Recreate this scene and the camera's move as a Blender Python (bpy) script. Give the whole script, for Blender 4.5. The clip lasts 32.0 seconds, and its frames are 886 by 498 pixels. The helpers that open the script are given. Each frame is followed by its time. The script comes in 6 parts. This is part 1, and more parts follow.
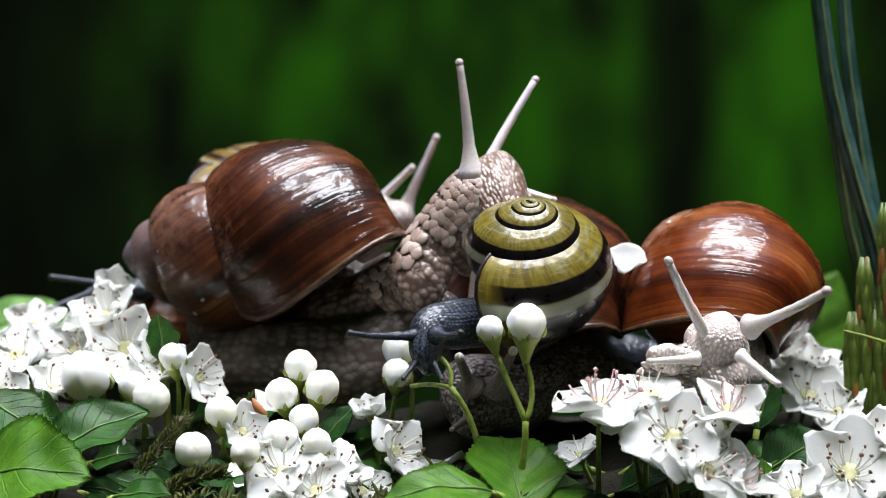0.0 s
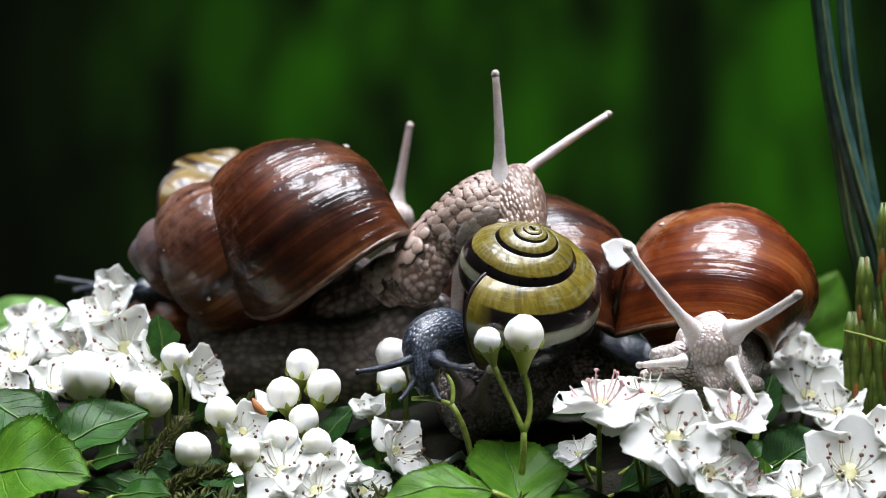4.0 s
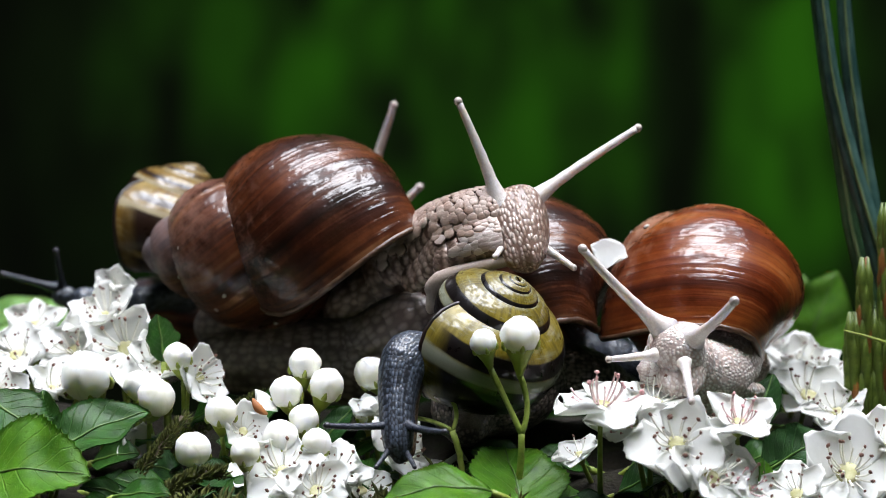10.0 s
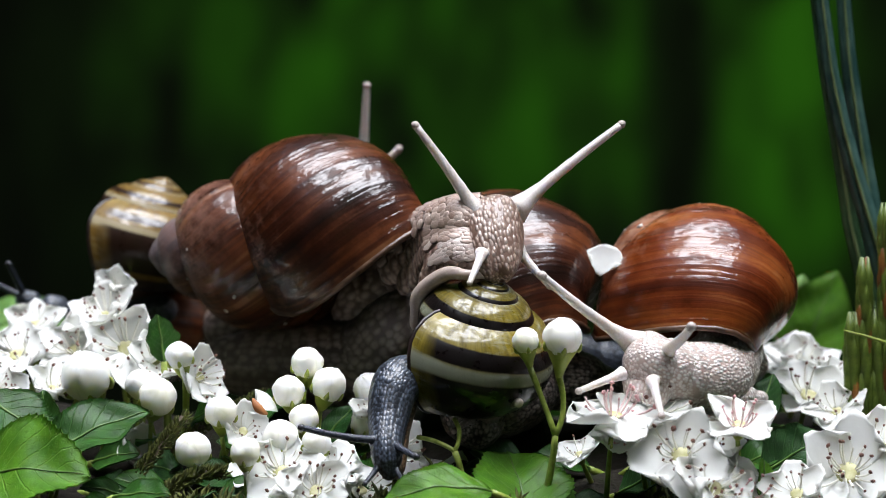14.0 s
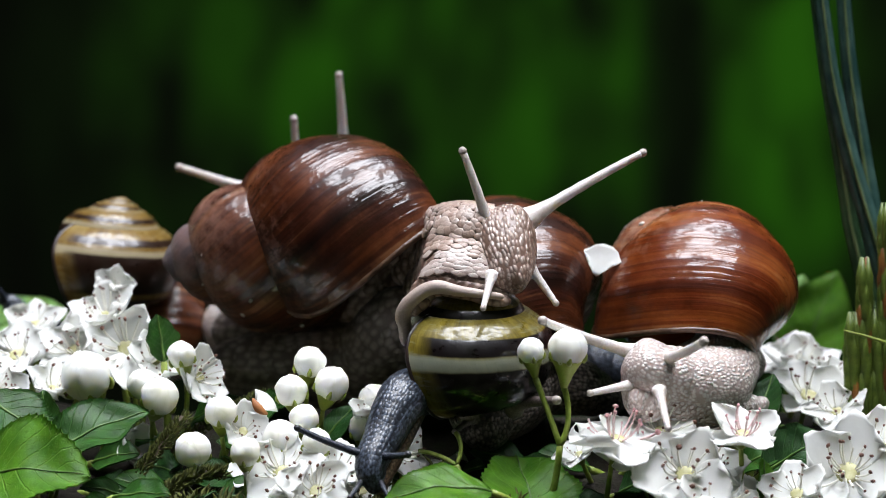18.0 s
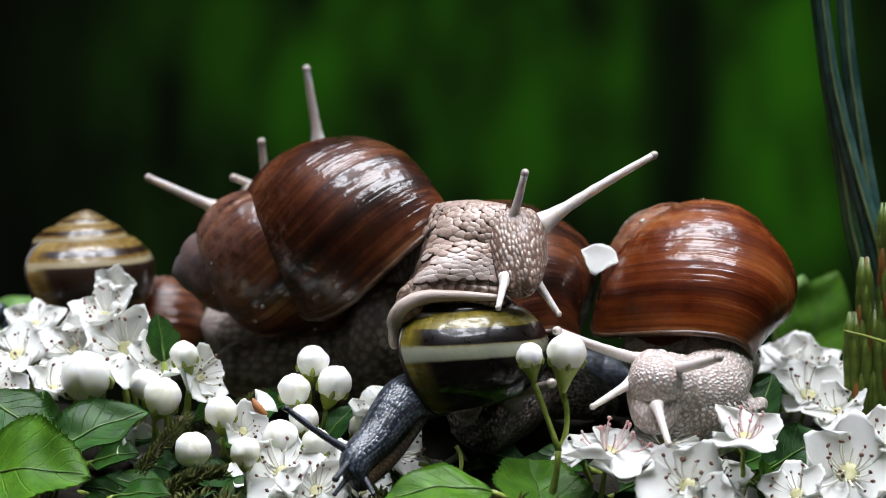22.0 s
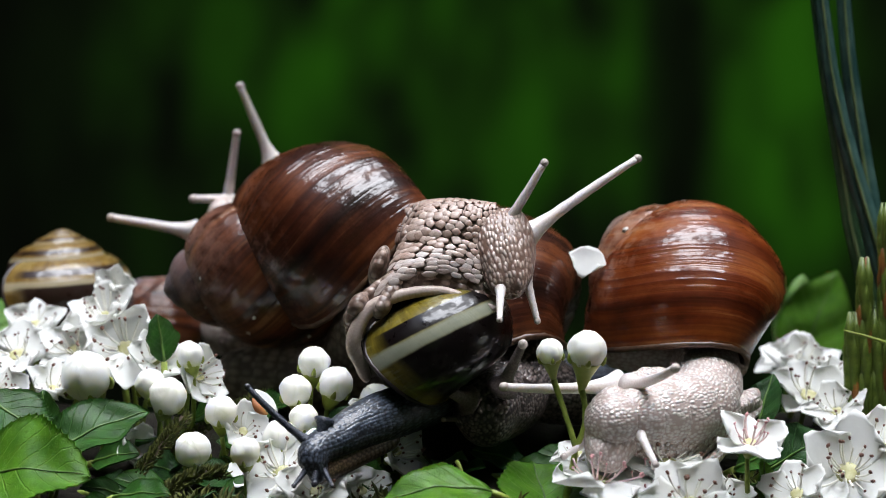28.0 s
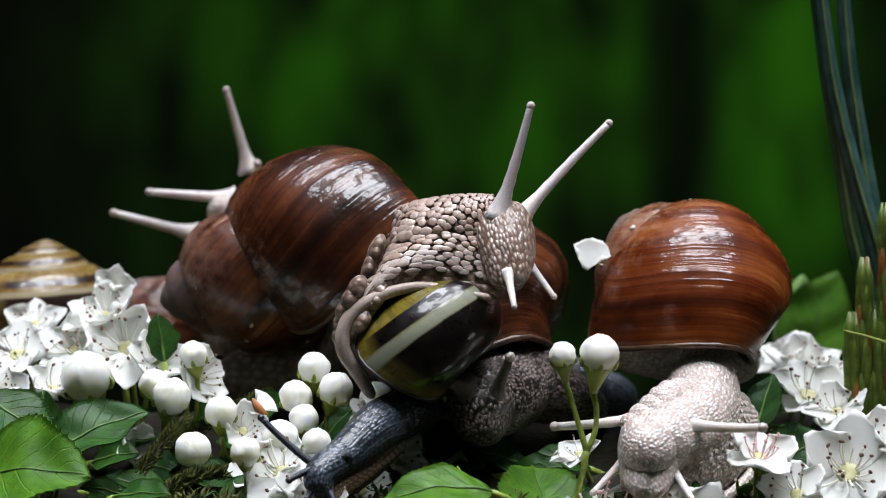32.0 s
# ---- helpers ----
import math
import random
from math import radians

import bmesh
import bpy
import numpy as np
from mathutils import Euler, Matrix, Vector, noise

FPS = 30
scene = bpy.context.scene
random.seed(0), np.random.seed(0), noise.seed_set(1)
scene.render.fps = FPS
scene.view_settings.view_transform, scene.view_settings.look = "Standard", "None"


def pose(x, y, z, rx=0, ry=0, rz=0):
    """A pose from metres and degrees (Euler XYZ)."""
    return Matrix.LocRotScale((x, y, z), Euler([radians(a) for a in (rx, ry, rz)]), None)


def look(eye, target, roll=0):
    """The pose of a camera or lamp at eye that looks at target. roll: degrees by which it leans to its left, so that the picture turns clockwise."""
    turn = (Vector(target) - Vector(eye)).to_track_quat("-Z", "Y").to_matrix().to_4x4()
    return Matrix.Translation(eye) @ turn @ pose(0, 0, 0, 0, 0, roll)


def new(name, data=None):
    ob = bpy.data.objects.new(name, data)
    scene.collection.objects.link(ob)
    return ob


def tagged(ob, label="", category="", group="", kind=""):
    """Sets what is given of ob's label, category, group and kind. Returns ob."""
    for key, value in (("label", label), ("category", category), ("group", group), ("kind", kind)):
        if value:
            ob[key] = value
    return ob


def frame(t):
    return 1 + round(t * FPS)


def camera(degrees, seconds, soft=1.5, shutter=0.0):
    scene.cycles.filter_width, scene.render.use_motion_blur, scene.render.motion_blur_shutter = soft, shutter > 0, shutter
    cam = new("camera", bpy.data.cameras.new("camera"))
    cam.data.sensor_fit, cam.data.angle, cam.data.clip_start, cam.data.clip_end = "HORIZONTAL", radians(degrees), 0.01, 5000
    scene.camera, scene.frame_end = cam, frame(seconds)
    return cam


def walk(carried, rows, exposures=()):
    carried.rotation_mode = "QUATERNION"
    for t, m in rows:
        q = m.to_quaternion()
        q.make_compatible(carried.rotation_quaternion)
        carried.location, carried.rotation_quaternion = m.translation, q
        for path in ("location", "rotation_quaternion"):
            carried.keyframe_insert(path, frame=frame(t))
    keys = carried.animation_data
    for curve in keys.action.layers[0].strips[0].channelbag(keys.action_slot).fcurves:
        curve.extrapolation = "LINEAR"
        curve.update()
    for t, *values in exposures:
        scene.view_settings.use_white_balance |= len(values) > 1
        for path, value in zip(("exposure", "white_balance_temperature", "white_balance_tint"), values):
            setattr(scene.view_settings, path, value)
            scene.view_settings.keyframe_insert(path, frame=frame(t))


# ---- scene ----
# Camera: on a tripod, level, 0.445 m from the snails.
EYE_D, EYE_Z = 0.4446, 0.0441
cam = camera(20, 32.0, soft=0.45)
cam.data.dof.use_dof, cam.data.dof.focus_distance, cam.data.dof.aperture_fstop = True, 0.430, 16.5
STAND = look((0, -EYE_D, EYE_Z), (0, 0, EYE_Z))
walk(cam, [(0.0, STAND), (32.0, STAND)], ((0.0, 0.92), (9.0, 0.82), (14.0, 0.72), (19.0, 0.64), (25.0, 0.56), (32.0, 0.50)))

# World light: a soft bright sky, cut off low down by the added hedge ring.
SUN_EL, SUN_AZ = 81.0, 146.0
world = bpy.data.worlds.new("sky")
scene.world = world
world.use_nodes = True
wn = world.node_tree
sky = wn.nodes.new("ShaderNodeTexSky")
sky.sky_type, sky.sun_disc = "NISHITA", False
sky.sun_elevation, sky.sun_rotation = radians(SUN_EL), radians(SUN_AZ)
wn.links.new(sky.outputs[0], wn.nodes["Background"].inputs[0])
wn.nodes["Background"].inputs[1].default_value = 0.105
sun = new("sun", bpy.data.lights.new("sun", "SUN"))
sun.data.energy, sun.data.angle, sun.data.color = 5.0, radians(54), (0.91, 0.935, 1.0)
az, el = radians(SUN_AZ), radians(SUN_EL)
sun.matrix_world = look((math.sin(az) * math.cos(el), math.cos(az) * math.cos(el), math.sin(el)), (0, 0, 0))


# ---- places ----
def at(u, v, d):
    """A place d mm behind the plane of the snails, set to fit the camera's view: u and v are picture positions, taken
    as tenths of a millimetre across and down that plane, along the line of sight.
    """
    k = (EYE_D + d * 0.001) / EYE_D
    return Vector(((u - 784) * 1e-4 * k, d * 0.001, EYE_Z + (441 - v) * 1e-4 * k))


def mound(x, y):
    """Height of the mossy mound on which all stands."""
    d = y * 1000
    z = np.interp(d, (-400, -120, -60, -30, -10, 8, 20, 40, 70, 120, 300, 900), (-650, -60, -18, -1, 2, 6, 11, 13, 6, -40, -400, -700))
    z += 1.2 * math.sin(x * 160 + 1) + 0.9 * math.sin(y * 230 + x * 90)
    r = abs(x)
    if r > 0.12:
        z -= (r - 0.12) * 900
    return max(float(z), -700.0) * 0.001


def hermite(rows, t):
    """Smooth value of rows (seconds, values...) at t seconds."""
    ts = [r[0] for r in rows]
    if t <= ts[0]:
        return np.array(rows[0][1:], float)
    if t >= ts[-1]:
        return np.array(rows[-1][1:], float)
    i = max(j for j in range(len(ts)) if ts[j] <= t)
    p = [np.array(r[1:], float) for r in rows]

    def slope(j):
        if j == 0 or j == len(ts) - 1:
            return np.zeros_like(p[0])
        return (p[j + 1] - p[j - 1]) / (ts[j + 1] - ts[j - 1])
    h = ts[i + 1] - ts[i]
    s = (t - ts[i]) / h
    return ((1 + 2 * s) * (1 - s) ** 2 * p[i] + s * (1 - s) ** 2 * h * slope(i)
            + s * s * (3 - 2 * s) * p[i + 1] + s * s * (s - 1) * h * slope(i + 1))


def spot(rows, t):
    return at(*hermite(rows, t))


TIMES = (0, 1, 2, 3, 4.5, 6, 7, 8, 9, 10, 11, 12, 13, 14, 15.5, 17, 18, 19, 20, 21, 22, 23, 24, 25.5, 26.75, 28, 29, 30, 31, 32)


# ---- materials ----
class Mat:
    """A small builder of node materials."""

    def __init__(self, name, rough=0.5, spec=0.5):
        self.m = bpy.data.materials.new(name)
        self.m.use_nodes = True
        self.t = self.m.node_tree
        self.b = self.t.nodes["Principled BSDF"]
        self.b.inputs["Roughness"].default_value = rough
        self.b.inputs["Specular IOR Level"].default_value = spec

    def n(self, kind, **values):
        node = self.t.nodes.new("ShaderNode" + kind)
        for key, value in values.items():
            node.inputs[key.replace("_", " ")].default_value = value
        return node

    def link(self, a, b):
        self.t.links.new(a, b)
        return self

    def coords(self, scale=(1, 1, 1), source="Object"):
        c = self.n("TexCoord")
        m = self.n("Mapping")
        m.inputs["Scale"].default_value = scale
        self.link(c.outputs[source], m.inputs["Vector"])
        return m.outputs[0]

    def noise(self, vec, scale, detail=4, rough=0.6, distortion=0):
        x = self.n("TexNoise", Scale=scale, Detail=detail, Roughness=rough, Distortion=distortion)
        self.link(vec, x.inputs["Vector"])
        return x.outputs["Fac"]

    def voronoi(self, vec, scale, feature="DISTANCE_TO_EDGE", random=1.0):
        x = self.t.nodes.new("ShaderNodeTexVoronoi")
        x.feature = feature
        x.inputs["Scale"].default_value = scale
        x.inputs["Randomness"].default_value = random
        self.link(vec, x.inputs["Vector"])
        return x.outputs["Distance"]

    def ramp(self, fac, stops, linear=True):
        r = self.t.nodes.new("ShaderNodeValToRGB")
        r.color_ramp.interpolation = "LINEAR" if linear else "CONSTANT"
        while len(r.color_ramp.elements) < len(stops):
            r.color_ramp.elements.new(0.5)
        for e, (p, c) in zip(r.color_ramp.elements, stops):
            e.position = p
            e.color = (*c, 1) if len(c) == 3 else c
        self.link(fac, r.inputs["Fac"])
        return r.outputs["Color"]

    def gray(self, fac, a, b, lo=0.0, hi=1.0):
        r = self.n("MapRange")
        r.inputs["From Min"].default_value, r.inputs["From Max"].default_value = a, b
        r.inputs["To Min"].default_value, r.inputs["To Max"].default_value = lo, hi
        self.link(fac, r.inputs["Value"])
        return r.outputs["Result"]

    def math(self, op, a, b):
        x = self.t.nodes.new("ShaderNodeMath")
        x.operation = op
        for i, v in enumerate((a, b)):
            if isinstance(v, (int, float)):
                x.inputs[i].default_value = v
            else:
                self.link(v, x.inputs[i])
        return x.outputs[0]

    def mix(self, fac, a, b, mode="MIX"):
        x = self.t.nodes.new("ShaderNodeMix")
        x.data_type, x.blend_type = "RGBA", mode
        if isinstance(fac, (int, float)):
            x.inputs[0].default_value = fac
        else:
            self.link(fac, x.inputs[0])
        for i, v in ((6, a), (7, b)):
            if isinstance(v, tuple):
                x.inputs[i].default_value = (*v, 1)
            else:
                self.link(v, x.inputs[i])
        return x.outputs[2]

    def colour(self, c):
        if isinstance(c, tuple):
            self.b.inputs["Base Color"].default_value = (*c, 1)
        else:
            self.link(c, self.b.inputs["Base Color"])
        return self

    def rough(self, r):
        self.link(r, self.b.inputs["Roughness"])
        return self

    def bump(self, height, distance, strength=1.0):
        x = self.n("Bump", Strength=strength, Distance=distance)
        self.link(height, x.inputs["Height"])
        if self.b.inputs["Normal"].is_linked:
            self.link(self.b.inputs["Normal"].links[0].from_socket, x.inputs["Normal"])
        self.link(x.outputs[0], self.b.inputs["Normal"])
        return self

    def uv(self, scale=(1, 1, 1)):
        c = self.n("UVMap")
        m = self.n("Mapping")
        m.inputs["Scale"].default_value = scale
        self.link(c.outputs[0], m.inputs["Vector"])
        return m.outputs[0]

    def uv_axis(self, axis):
        c = self.n("UVMap")
        s = self.n("SeparateXYZ")
        self.link(c.outputs[0], s.inputs[0])
        return s.outputs[axis]


def brown_shell(name, tones, pale, apex, ridge):
    """Chestnut shell: long growth lines across the whorl, broad darker zones along it, a worn pale spire, a wet film on top."""
    m = Mat(name, 0.4, 0.18)
    growth = m.noise(m.uv((28, 0.22, 1)), 5, 4, 0.55, 0.15)
    broad = m.noise(m.uv((7, 0.5, 1)), 3, 3)
    fine = m.noise(m.uv((150, 0.4, 1)), 5, 2, 0.5, 0.1)
    cloud = m.noise(m.coords(), 110, 5, 0.65)
    fac = m.math("ADD", m.math("MULTIPLY", growth, 0.36), m.math("ADD", m.math("MULTIPLY", broad, 0.30), m.math("ADD", m.math("MULTIPLY", fine, 0.12), m.math("MULTIPLY", cloud, 0.22))))
    col = m.ramp(fac, [(0.39, tones[0]), (0.47, tones[1]), (0.54, tones[2]), (0.64, tones[3])])
    pale_lines = m.gray(m.noise(m.uv((34, 0.2, 1)), 5, 4, 0.6, 0.1), 0.57, 0.66, 0.0, 0.7)
    pale_lines = m.math("MULTIPLY", pale_lines, m.gray(cloud, 0.36, 0.56))
    dark_lines = m.gray(m.noise(m.uv((24, 0.2, 1)), 6, 3, 0.5, 0.1), 0.42, 0.33, 0.0, 0.55)
    col = m.mix(pale_lines, col, tuple(min(0.6, c * 1.3) for c in tones[3]))
    col = m.mix(dark_lines, col, tones[0])
    along = m.uv_axis(0)
    worn = m.gray(along, 0.84, 0.78, 0.0, 0.9)
    worn = m.math("MULTIPLY", worn, m.gray(m.uv_axis(1), 0.30, 0.14))
    scuff = m.math("MULTIPLY", worn, m.gray(m.noise(m.coords(), 260, 5, 0.7), 0.36, 0.60))
    col = m.mix(scuff, col, pale)
    seam = m.math("MULTIPLY", m.gray(m.uv_axis(1), 0.20, 0.06, 0.0, 0.6), m.gray(m.noise(m.coords(), 480, 5, 0.7), 0.50, 0.60))
    col = m.mix(seam, col, pale)
    tip = m.math("MULTIPLY", m.gray(along, 0.66, 0.57, 0.0, 0.85), m.gray(m.noise(m.coords(), 330, 5, 0.7), 0.30, 0.55, 0.45, 1.0))
    col = m.mix(tip, col, apex)
    m.colour(col)
    m.rough(m.gray(cloud, 0.38, 0.66, 0.34, 0.52))
    m.bump(growth, ridge * 0.8, 1.0)
    m.bump(fine, ridge * 0.12, 0.8)
    m.bump(m.noise(m.coords(), 420, 4, 0.6), 0.00012, 0.7)
    flow = m.n("Bump", Strength=1.0, Distance=ridge * 1.25)
    m.link(m.math("ADD", m.math("ADD", m.math("MULTIPLY", growth, 1.8), m.math("MULTIPLY", fine, 0.25)), m.math("ADD", m.noise(m.coords(), 170, 3, 0.55), m.math("MULTIPLY", m.noise(m.coords(), 520, 4, 0.6), 0.22))), flow.inputs["Height"])
    m.link(flow.outputs[0], m.b.inputs["Coat Normal"])
    wet = m.math("ADD", m.math("MULTIPLY", m.noise(m.uv((52, 7.0, 1)), 4, 6, 0.7, 0.5), 0.6), m.math("MULTIPLY", m.noise(m.coords(), 170, 4, 0.6), 0.4))
    film = m.gray(wet, 0.475, 0.505, 0.08, 1.0)
    film = m.math("MULTIPLY", film, m.gray(along, 0.60, 0.70, 0.35, 1.0))
    m.link(film, m.b.inputs["Coat Weight"])
    m.b.inputs["Coat Roughness"].default_value = 0.07
    m.b.inputs["Coat IOR"].default_value = 1.55
    return m.m


def banded_shell(name, yellow, black, bands, pale, stripe):
    """Grove snail: yellow with dark spiral bands at the given places of the whorl's width."""
    m = Mat(name, 0.35, 0.22)
    grain = m.noise(m.uv((60, 1.5, 1)), 5, 4, 0.6)
    broad = m.noise(m.uv((9, 3, 1)), 3, 4)
    col = m.ramp(m.math("ADD", m.math("MULTIPLY", grain, 0.55), m.math("MULTIPLY", broad, 0.45)),
                 [(0.36, yellow[0]), (0.5, yellow[1]), (0.64, yellow[2])])
    worn = m.gray(m.noise(m.uv((20, 14, 1)), 3, 5, 0.7), 0.52, 0.66)
    col = m.mix(m.math("MULTIPLY", worn, 0.38), col, pale)
    across = m.uv_axis(1)
    wob = m.math("ADD", across, m.math("MULTIPLY", m.math("SUBTRACT", m.noise(m.uv((10, 1, 1)), 4, 3), 0.5), 0.012))
    wob = m.math("ADD", wob, m.gray(m.uv_axis(0), 0.82, 0.27, 0.0, 0.040))
    col = m.mix(m.math("MULTIPLY", m.gray(across, 0.055, 0.02), m.gray(m.noise(m.uv((30, 8, 1)), 4, 4, 0.7), 0.42, 0.55)), col, pale)
    edge = m.math("ABSOLUTE", m.math("SUBTRACT", wob, stripe[0]), 0)
    col = m.mix(m.gray(edge, stripe[1], stripe[1] * 0.5, 0.0, 0.8), col, pale)
    inner = m.gray(m.uv_axis(0), 0.9965, 0.989)
    for centre, half in bands:
        edge = m.math("ABSOLUTE", m.math("SUBTRACT", wob, centre), 0)
        col = m.mix(m.math("MULTIPLY", inner, m.gray(edge, half, half - 0.006)), col, black)
    m.colour(col)
    m.rough(m.gray(m.noise(m.coords(), 500, 3), 0.35, 0.65, 0.26, 0.45))
    m.bump(grain, 0.00012, 0.7)
    m.bump(m.noise(m.coords(), 700, 3), 0.00006, 0.6)
    film = m.gray(m.noise(m.uv((40, 10, 1)), 4, 5, 0.68, 0.4), 0.46, 0.53, 0.08, 1.0)
    m.link(film, m.b.inputs["Coat Weight"])
    m.b.inputs["Coat Roughness"].default_value = 0.08
    m.b.inputs["Coat IOR"].default_value = 1.5
    return m.m


def tubercle_material(name, groove, mid, ridge):
    """One raised wart of a snail's skin: pale rounded top, dark foot in the crease; tone varies from wart to wart."""
    m = Mat(name, 0.34, 0.5)
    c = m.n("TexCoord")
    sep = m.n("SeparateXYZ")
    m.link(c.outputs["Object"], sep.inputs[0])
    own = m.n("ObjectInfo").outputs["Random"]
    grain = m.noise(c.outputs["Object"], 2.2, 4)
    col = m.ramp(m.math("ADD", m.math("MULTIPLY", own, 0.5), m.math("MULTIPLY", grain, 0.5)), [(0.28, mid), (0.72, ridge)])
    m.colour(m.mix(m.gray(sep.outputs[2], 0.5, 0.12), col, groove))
    m.bump(m.noise(c.outputs["Object"], 5.0, 3), 0.0001, 0.5)
    m.b.inputs["Coat Weight"].default_value = 0.35
    m.b.inputs["Coat Roughness"].default_value = 0.2
    m.b.inputs["Subsurface Weight"].default_value = 0.12
    m.b.inputs["Subsurface Radius"].default_value = (1.0, 0.6, 0.45)
    m.b.inputs["Subsurface Scale"].default_value = 0.0008
    return m.m


def beaded_skin(name, groove, bead, tip, beads, depth, rough=0.35, stretch=(1, 1, 0.6)):
    """Moist skin set with fine round beads."""
    m = Mat(name, rough, 0.5)
    vec = m.coords(stretch)
    dist = m.voronoi(vec, beads, "F1", 0.75)
    swell = m.gray(dist, 0.62, 0.05)
    tone = m.noise(vec, 140, 4)
    col = m.mix(m.gray(dist, 0.66, 0.30), groove, m.ramp(tone, [(0.35, bead), (0.68, tip)]))
    m.colour(col)
    m.bump(swell, depth, 0.9)
    m.bump(m.noise(vec, 300, 3), depth * 0.8, 0.4)
    m.b.inputs["Coat Weight"].default_value = 0.4
    m.b.inputs["Coat Roughness"].default_value = 0.2
    m.link(m.b.inputs["Normal"].links[0].from_socket, m.b.inputs["Coat Normal"])
    m.b.inputs["Subsurface Weight"].default_value = 0.15
    m.b.inputs["Subsurface Radius"].default_value = (1.0, 0.6, 0.45)
    m.b.inputs["Subsurface Scale"].default_value = 0.0012
    return m.m


def plain(name, a, b, scale=600, rough=0.45, relief=0.0001, spec=0.5, trans=0.0):
    m = Mat(name, rough, spec)
    vec = m.coords()
    f = m.noise(vec, scale, 4)
    m.colour(m.ramp(f, [(0.35, a), (0.65, b)]))
    m.bump(m.noise(vec, scale * 3, 3), relief, 0.6)
    if trans:
        m.b.inputs["Subsurface Weight"].default_value = trans
        m.b.inputs["Subsurface Radius"].default_value = (1.0, 0.9, 0.7)
        m.b.inputs["Subsurface Scale"].default_value = 0.0012
    return m.m


def thin(material, colour, share):
    """Lets light through a thin sheet: a petal or a leaf."""
    t = material.node_tree
    soft, both = t.nodes.new("ShaderNodeBsdfTranslucent"), t.nodes.new("ShaderNodeMixShader")
    soft.inputs["Color"].default_value = (*colour, 1)
    both.inputs[0].default_value = share
    out = t.nodes["Material Output"].inputs["Surface"]
    t.links.new(t.nodes["Principled BSDF"].outputs[0], both.inputs[1])
    t.links.new(soft.outputs[0], both.inputs[2])
    t.links.new(both.outputs[0], out)
    return material


def leaf_material(name, dark, mid, vein, gloss=0.42):
    """Leaf: mottled green, paler side veins that fan from the midrib."""
    m = Mat(name, gloss, 0.3)
    u, v = m.uv_axis(0), m.uv_axis(1)
    side = m.math("ABSOLUTE", m.math("SUBTRACT", v, 0.5), 0)
    ribs = m.math("SINE", m.math("MULTIPLY", m.math("SUBTRACT", u, m.math("MULTIPLY", side, 0.55)), 44.0), 0)
    veins = m.gray(ribs, 0.93, 1.0)
    net = m.gray(m.voronoi(m.uv((9, 7, 1)), 3.2), 0.03, 0.0)
    mottle = m.noise(m.coords(), 300, 5)
    col = m.ramp(mottle, [(0.34, dark), (0.66, mid)])
    col = m.mix(m.math("MULTIPLY", veins, 0.3), col, vein)
    col = m.mix(m.math("MULTIPLY", net, 0.25), col, vein)
    m.colour(col)
    m.bump(m.math("ADD", m.math("MULTIPLY", veins, -1.0), m.math("MULTIPLY", net, -0.5)), 0.00022, 0.8)
    m.bump(m.noise(m.coords(), 1500, 3), 0.00012, 0.6)
    m.b.inputs["Subsurface Weight"].default_value = 0.1
    m.b.inputs["Subsurface Scale"].default_value = 0.0008
    return m.m


def bud_material():
    """Cream bud: overlapped petals whose seams show as thin greenish lines, greener at the base."""
    m = Mat("cream_bud", 0.5, 0.35)
    c = m.n("TexCoord")
    sep = m.n("SeparateXYZ")
    m.link(c.outputs["Object"], sep.inputs[0])
    vec = m.coords((1, 1, 0.6))
    seam = m.voronoi(vec, 620, "DISTANCE_TO_EDGE", 0.9)
    line = m.gray(seam, 0.05, 0.0)
    col = m.mix(m.gray(sep.outputs[2], -0.0003, -0.0011), (0.92, 0.92, 0.86), (0.72, 0.76, 0.40))
    col = m.mix(m.math("MULTIPLY", line, 0.15), col, (0.55, 0.58, 0.36))
    m.colour(col)
    m.bump(m.gray(seam, 0.0, 0.08), 0.00005, 0.6)
    m.bump(m.noise(vec, 900, 3), 0.00006, 0.6)
    m.b.inputs["Subsurface Weight"].default_value = 0.6
    m.b.inputs["Subsurface Radius"].default_value = (1.0, 0.95, 0.7)
    m.b.inputs["Subsurface Scale"].default_value = 0.0025
    return m.m


M_SHELL = brown_shell("chestnut_shell", ((0.008, 0.0025, 0.0012), (0.042, 0.010, 0.004), (0.12, 0.033, 0.010), (0.27, 0.125, 0.055)), (0.26, 0.135, 0.10), (0.13, 0.12, 0.135), 0.00048)
M_SHELL_RED = brown_shell("red_brown_shell", ((0.040, 0.006, 0.0015), (0.125, 0.022, 0.004), (0.215, 0.054, 0.009), (0.34, 0.15, 0.055)), (0.33, 0.19, 0.13), (0.20, 0.15, 0.13), 0.00034)
M_GROVE = banded_shell("yellow_banded_shell", ((0.060, 0.045, 0.006), (0.15, 0.115, 0.012), (0.26, 0.205, 0.034)), (0.005, 0.003, 0.003),
                       ((0.180, 0.033), (0.402, 0.146), (0.74, 0.178)), (0.30, 0.32, 0.25), (0.236, 0.030))
M_GROVE_FAR = banded_shell("straw_banded_shell", ((0.09, 0.048, 0.008), (0.18, 0.105, 0.02), (0.26, 0.18, 0.055)), (0.022, 0.010, 0.006),
                           ((0.140, 0.020), (0.270, 0.075), (0.415, 0.050), (0.55, 0.07)), (0.36, 0.31, 0.20), (0.19, 0.022))
M_LIP = plain("shell_lip", (0.05, 0.025, 0.015), (0.15, 0.085, 0.05), 500, 0.3)
M_LIP_DARK = plain("black_shell_lip", (0.006, 0.004, 0.004), (0.025, 0.014, 0.012), 500, 0.3)
M_MOUTH_SHADE = plain("shell_inside", (0.012, 0.007, 0.005), (0.03, 0.018, 0.012), 400, 0.5)
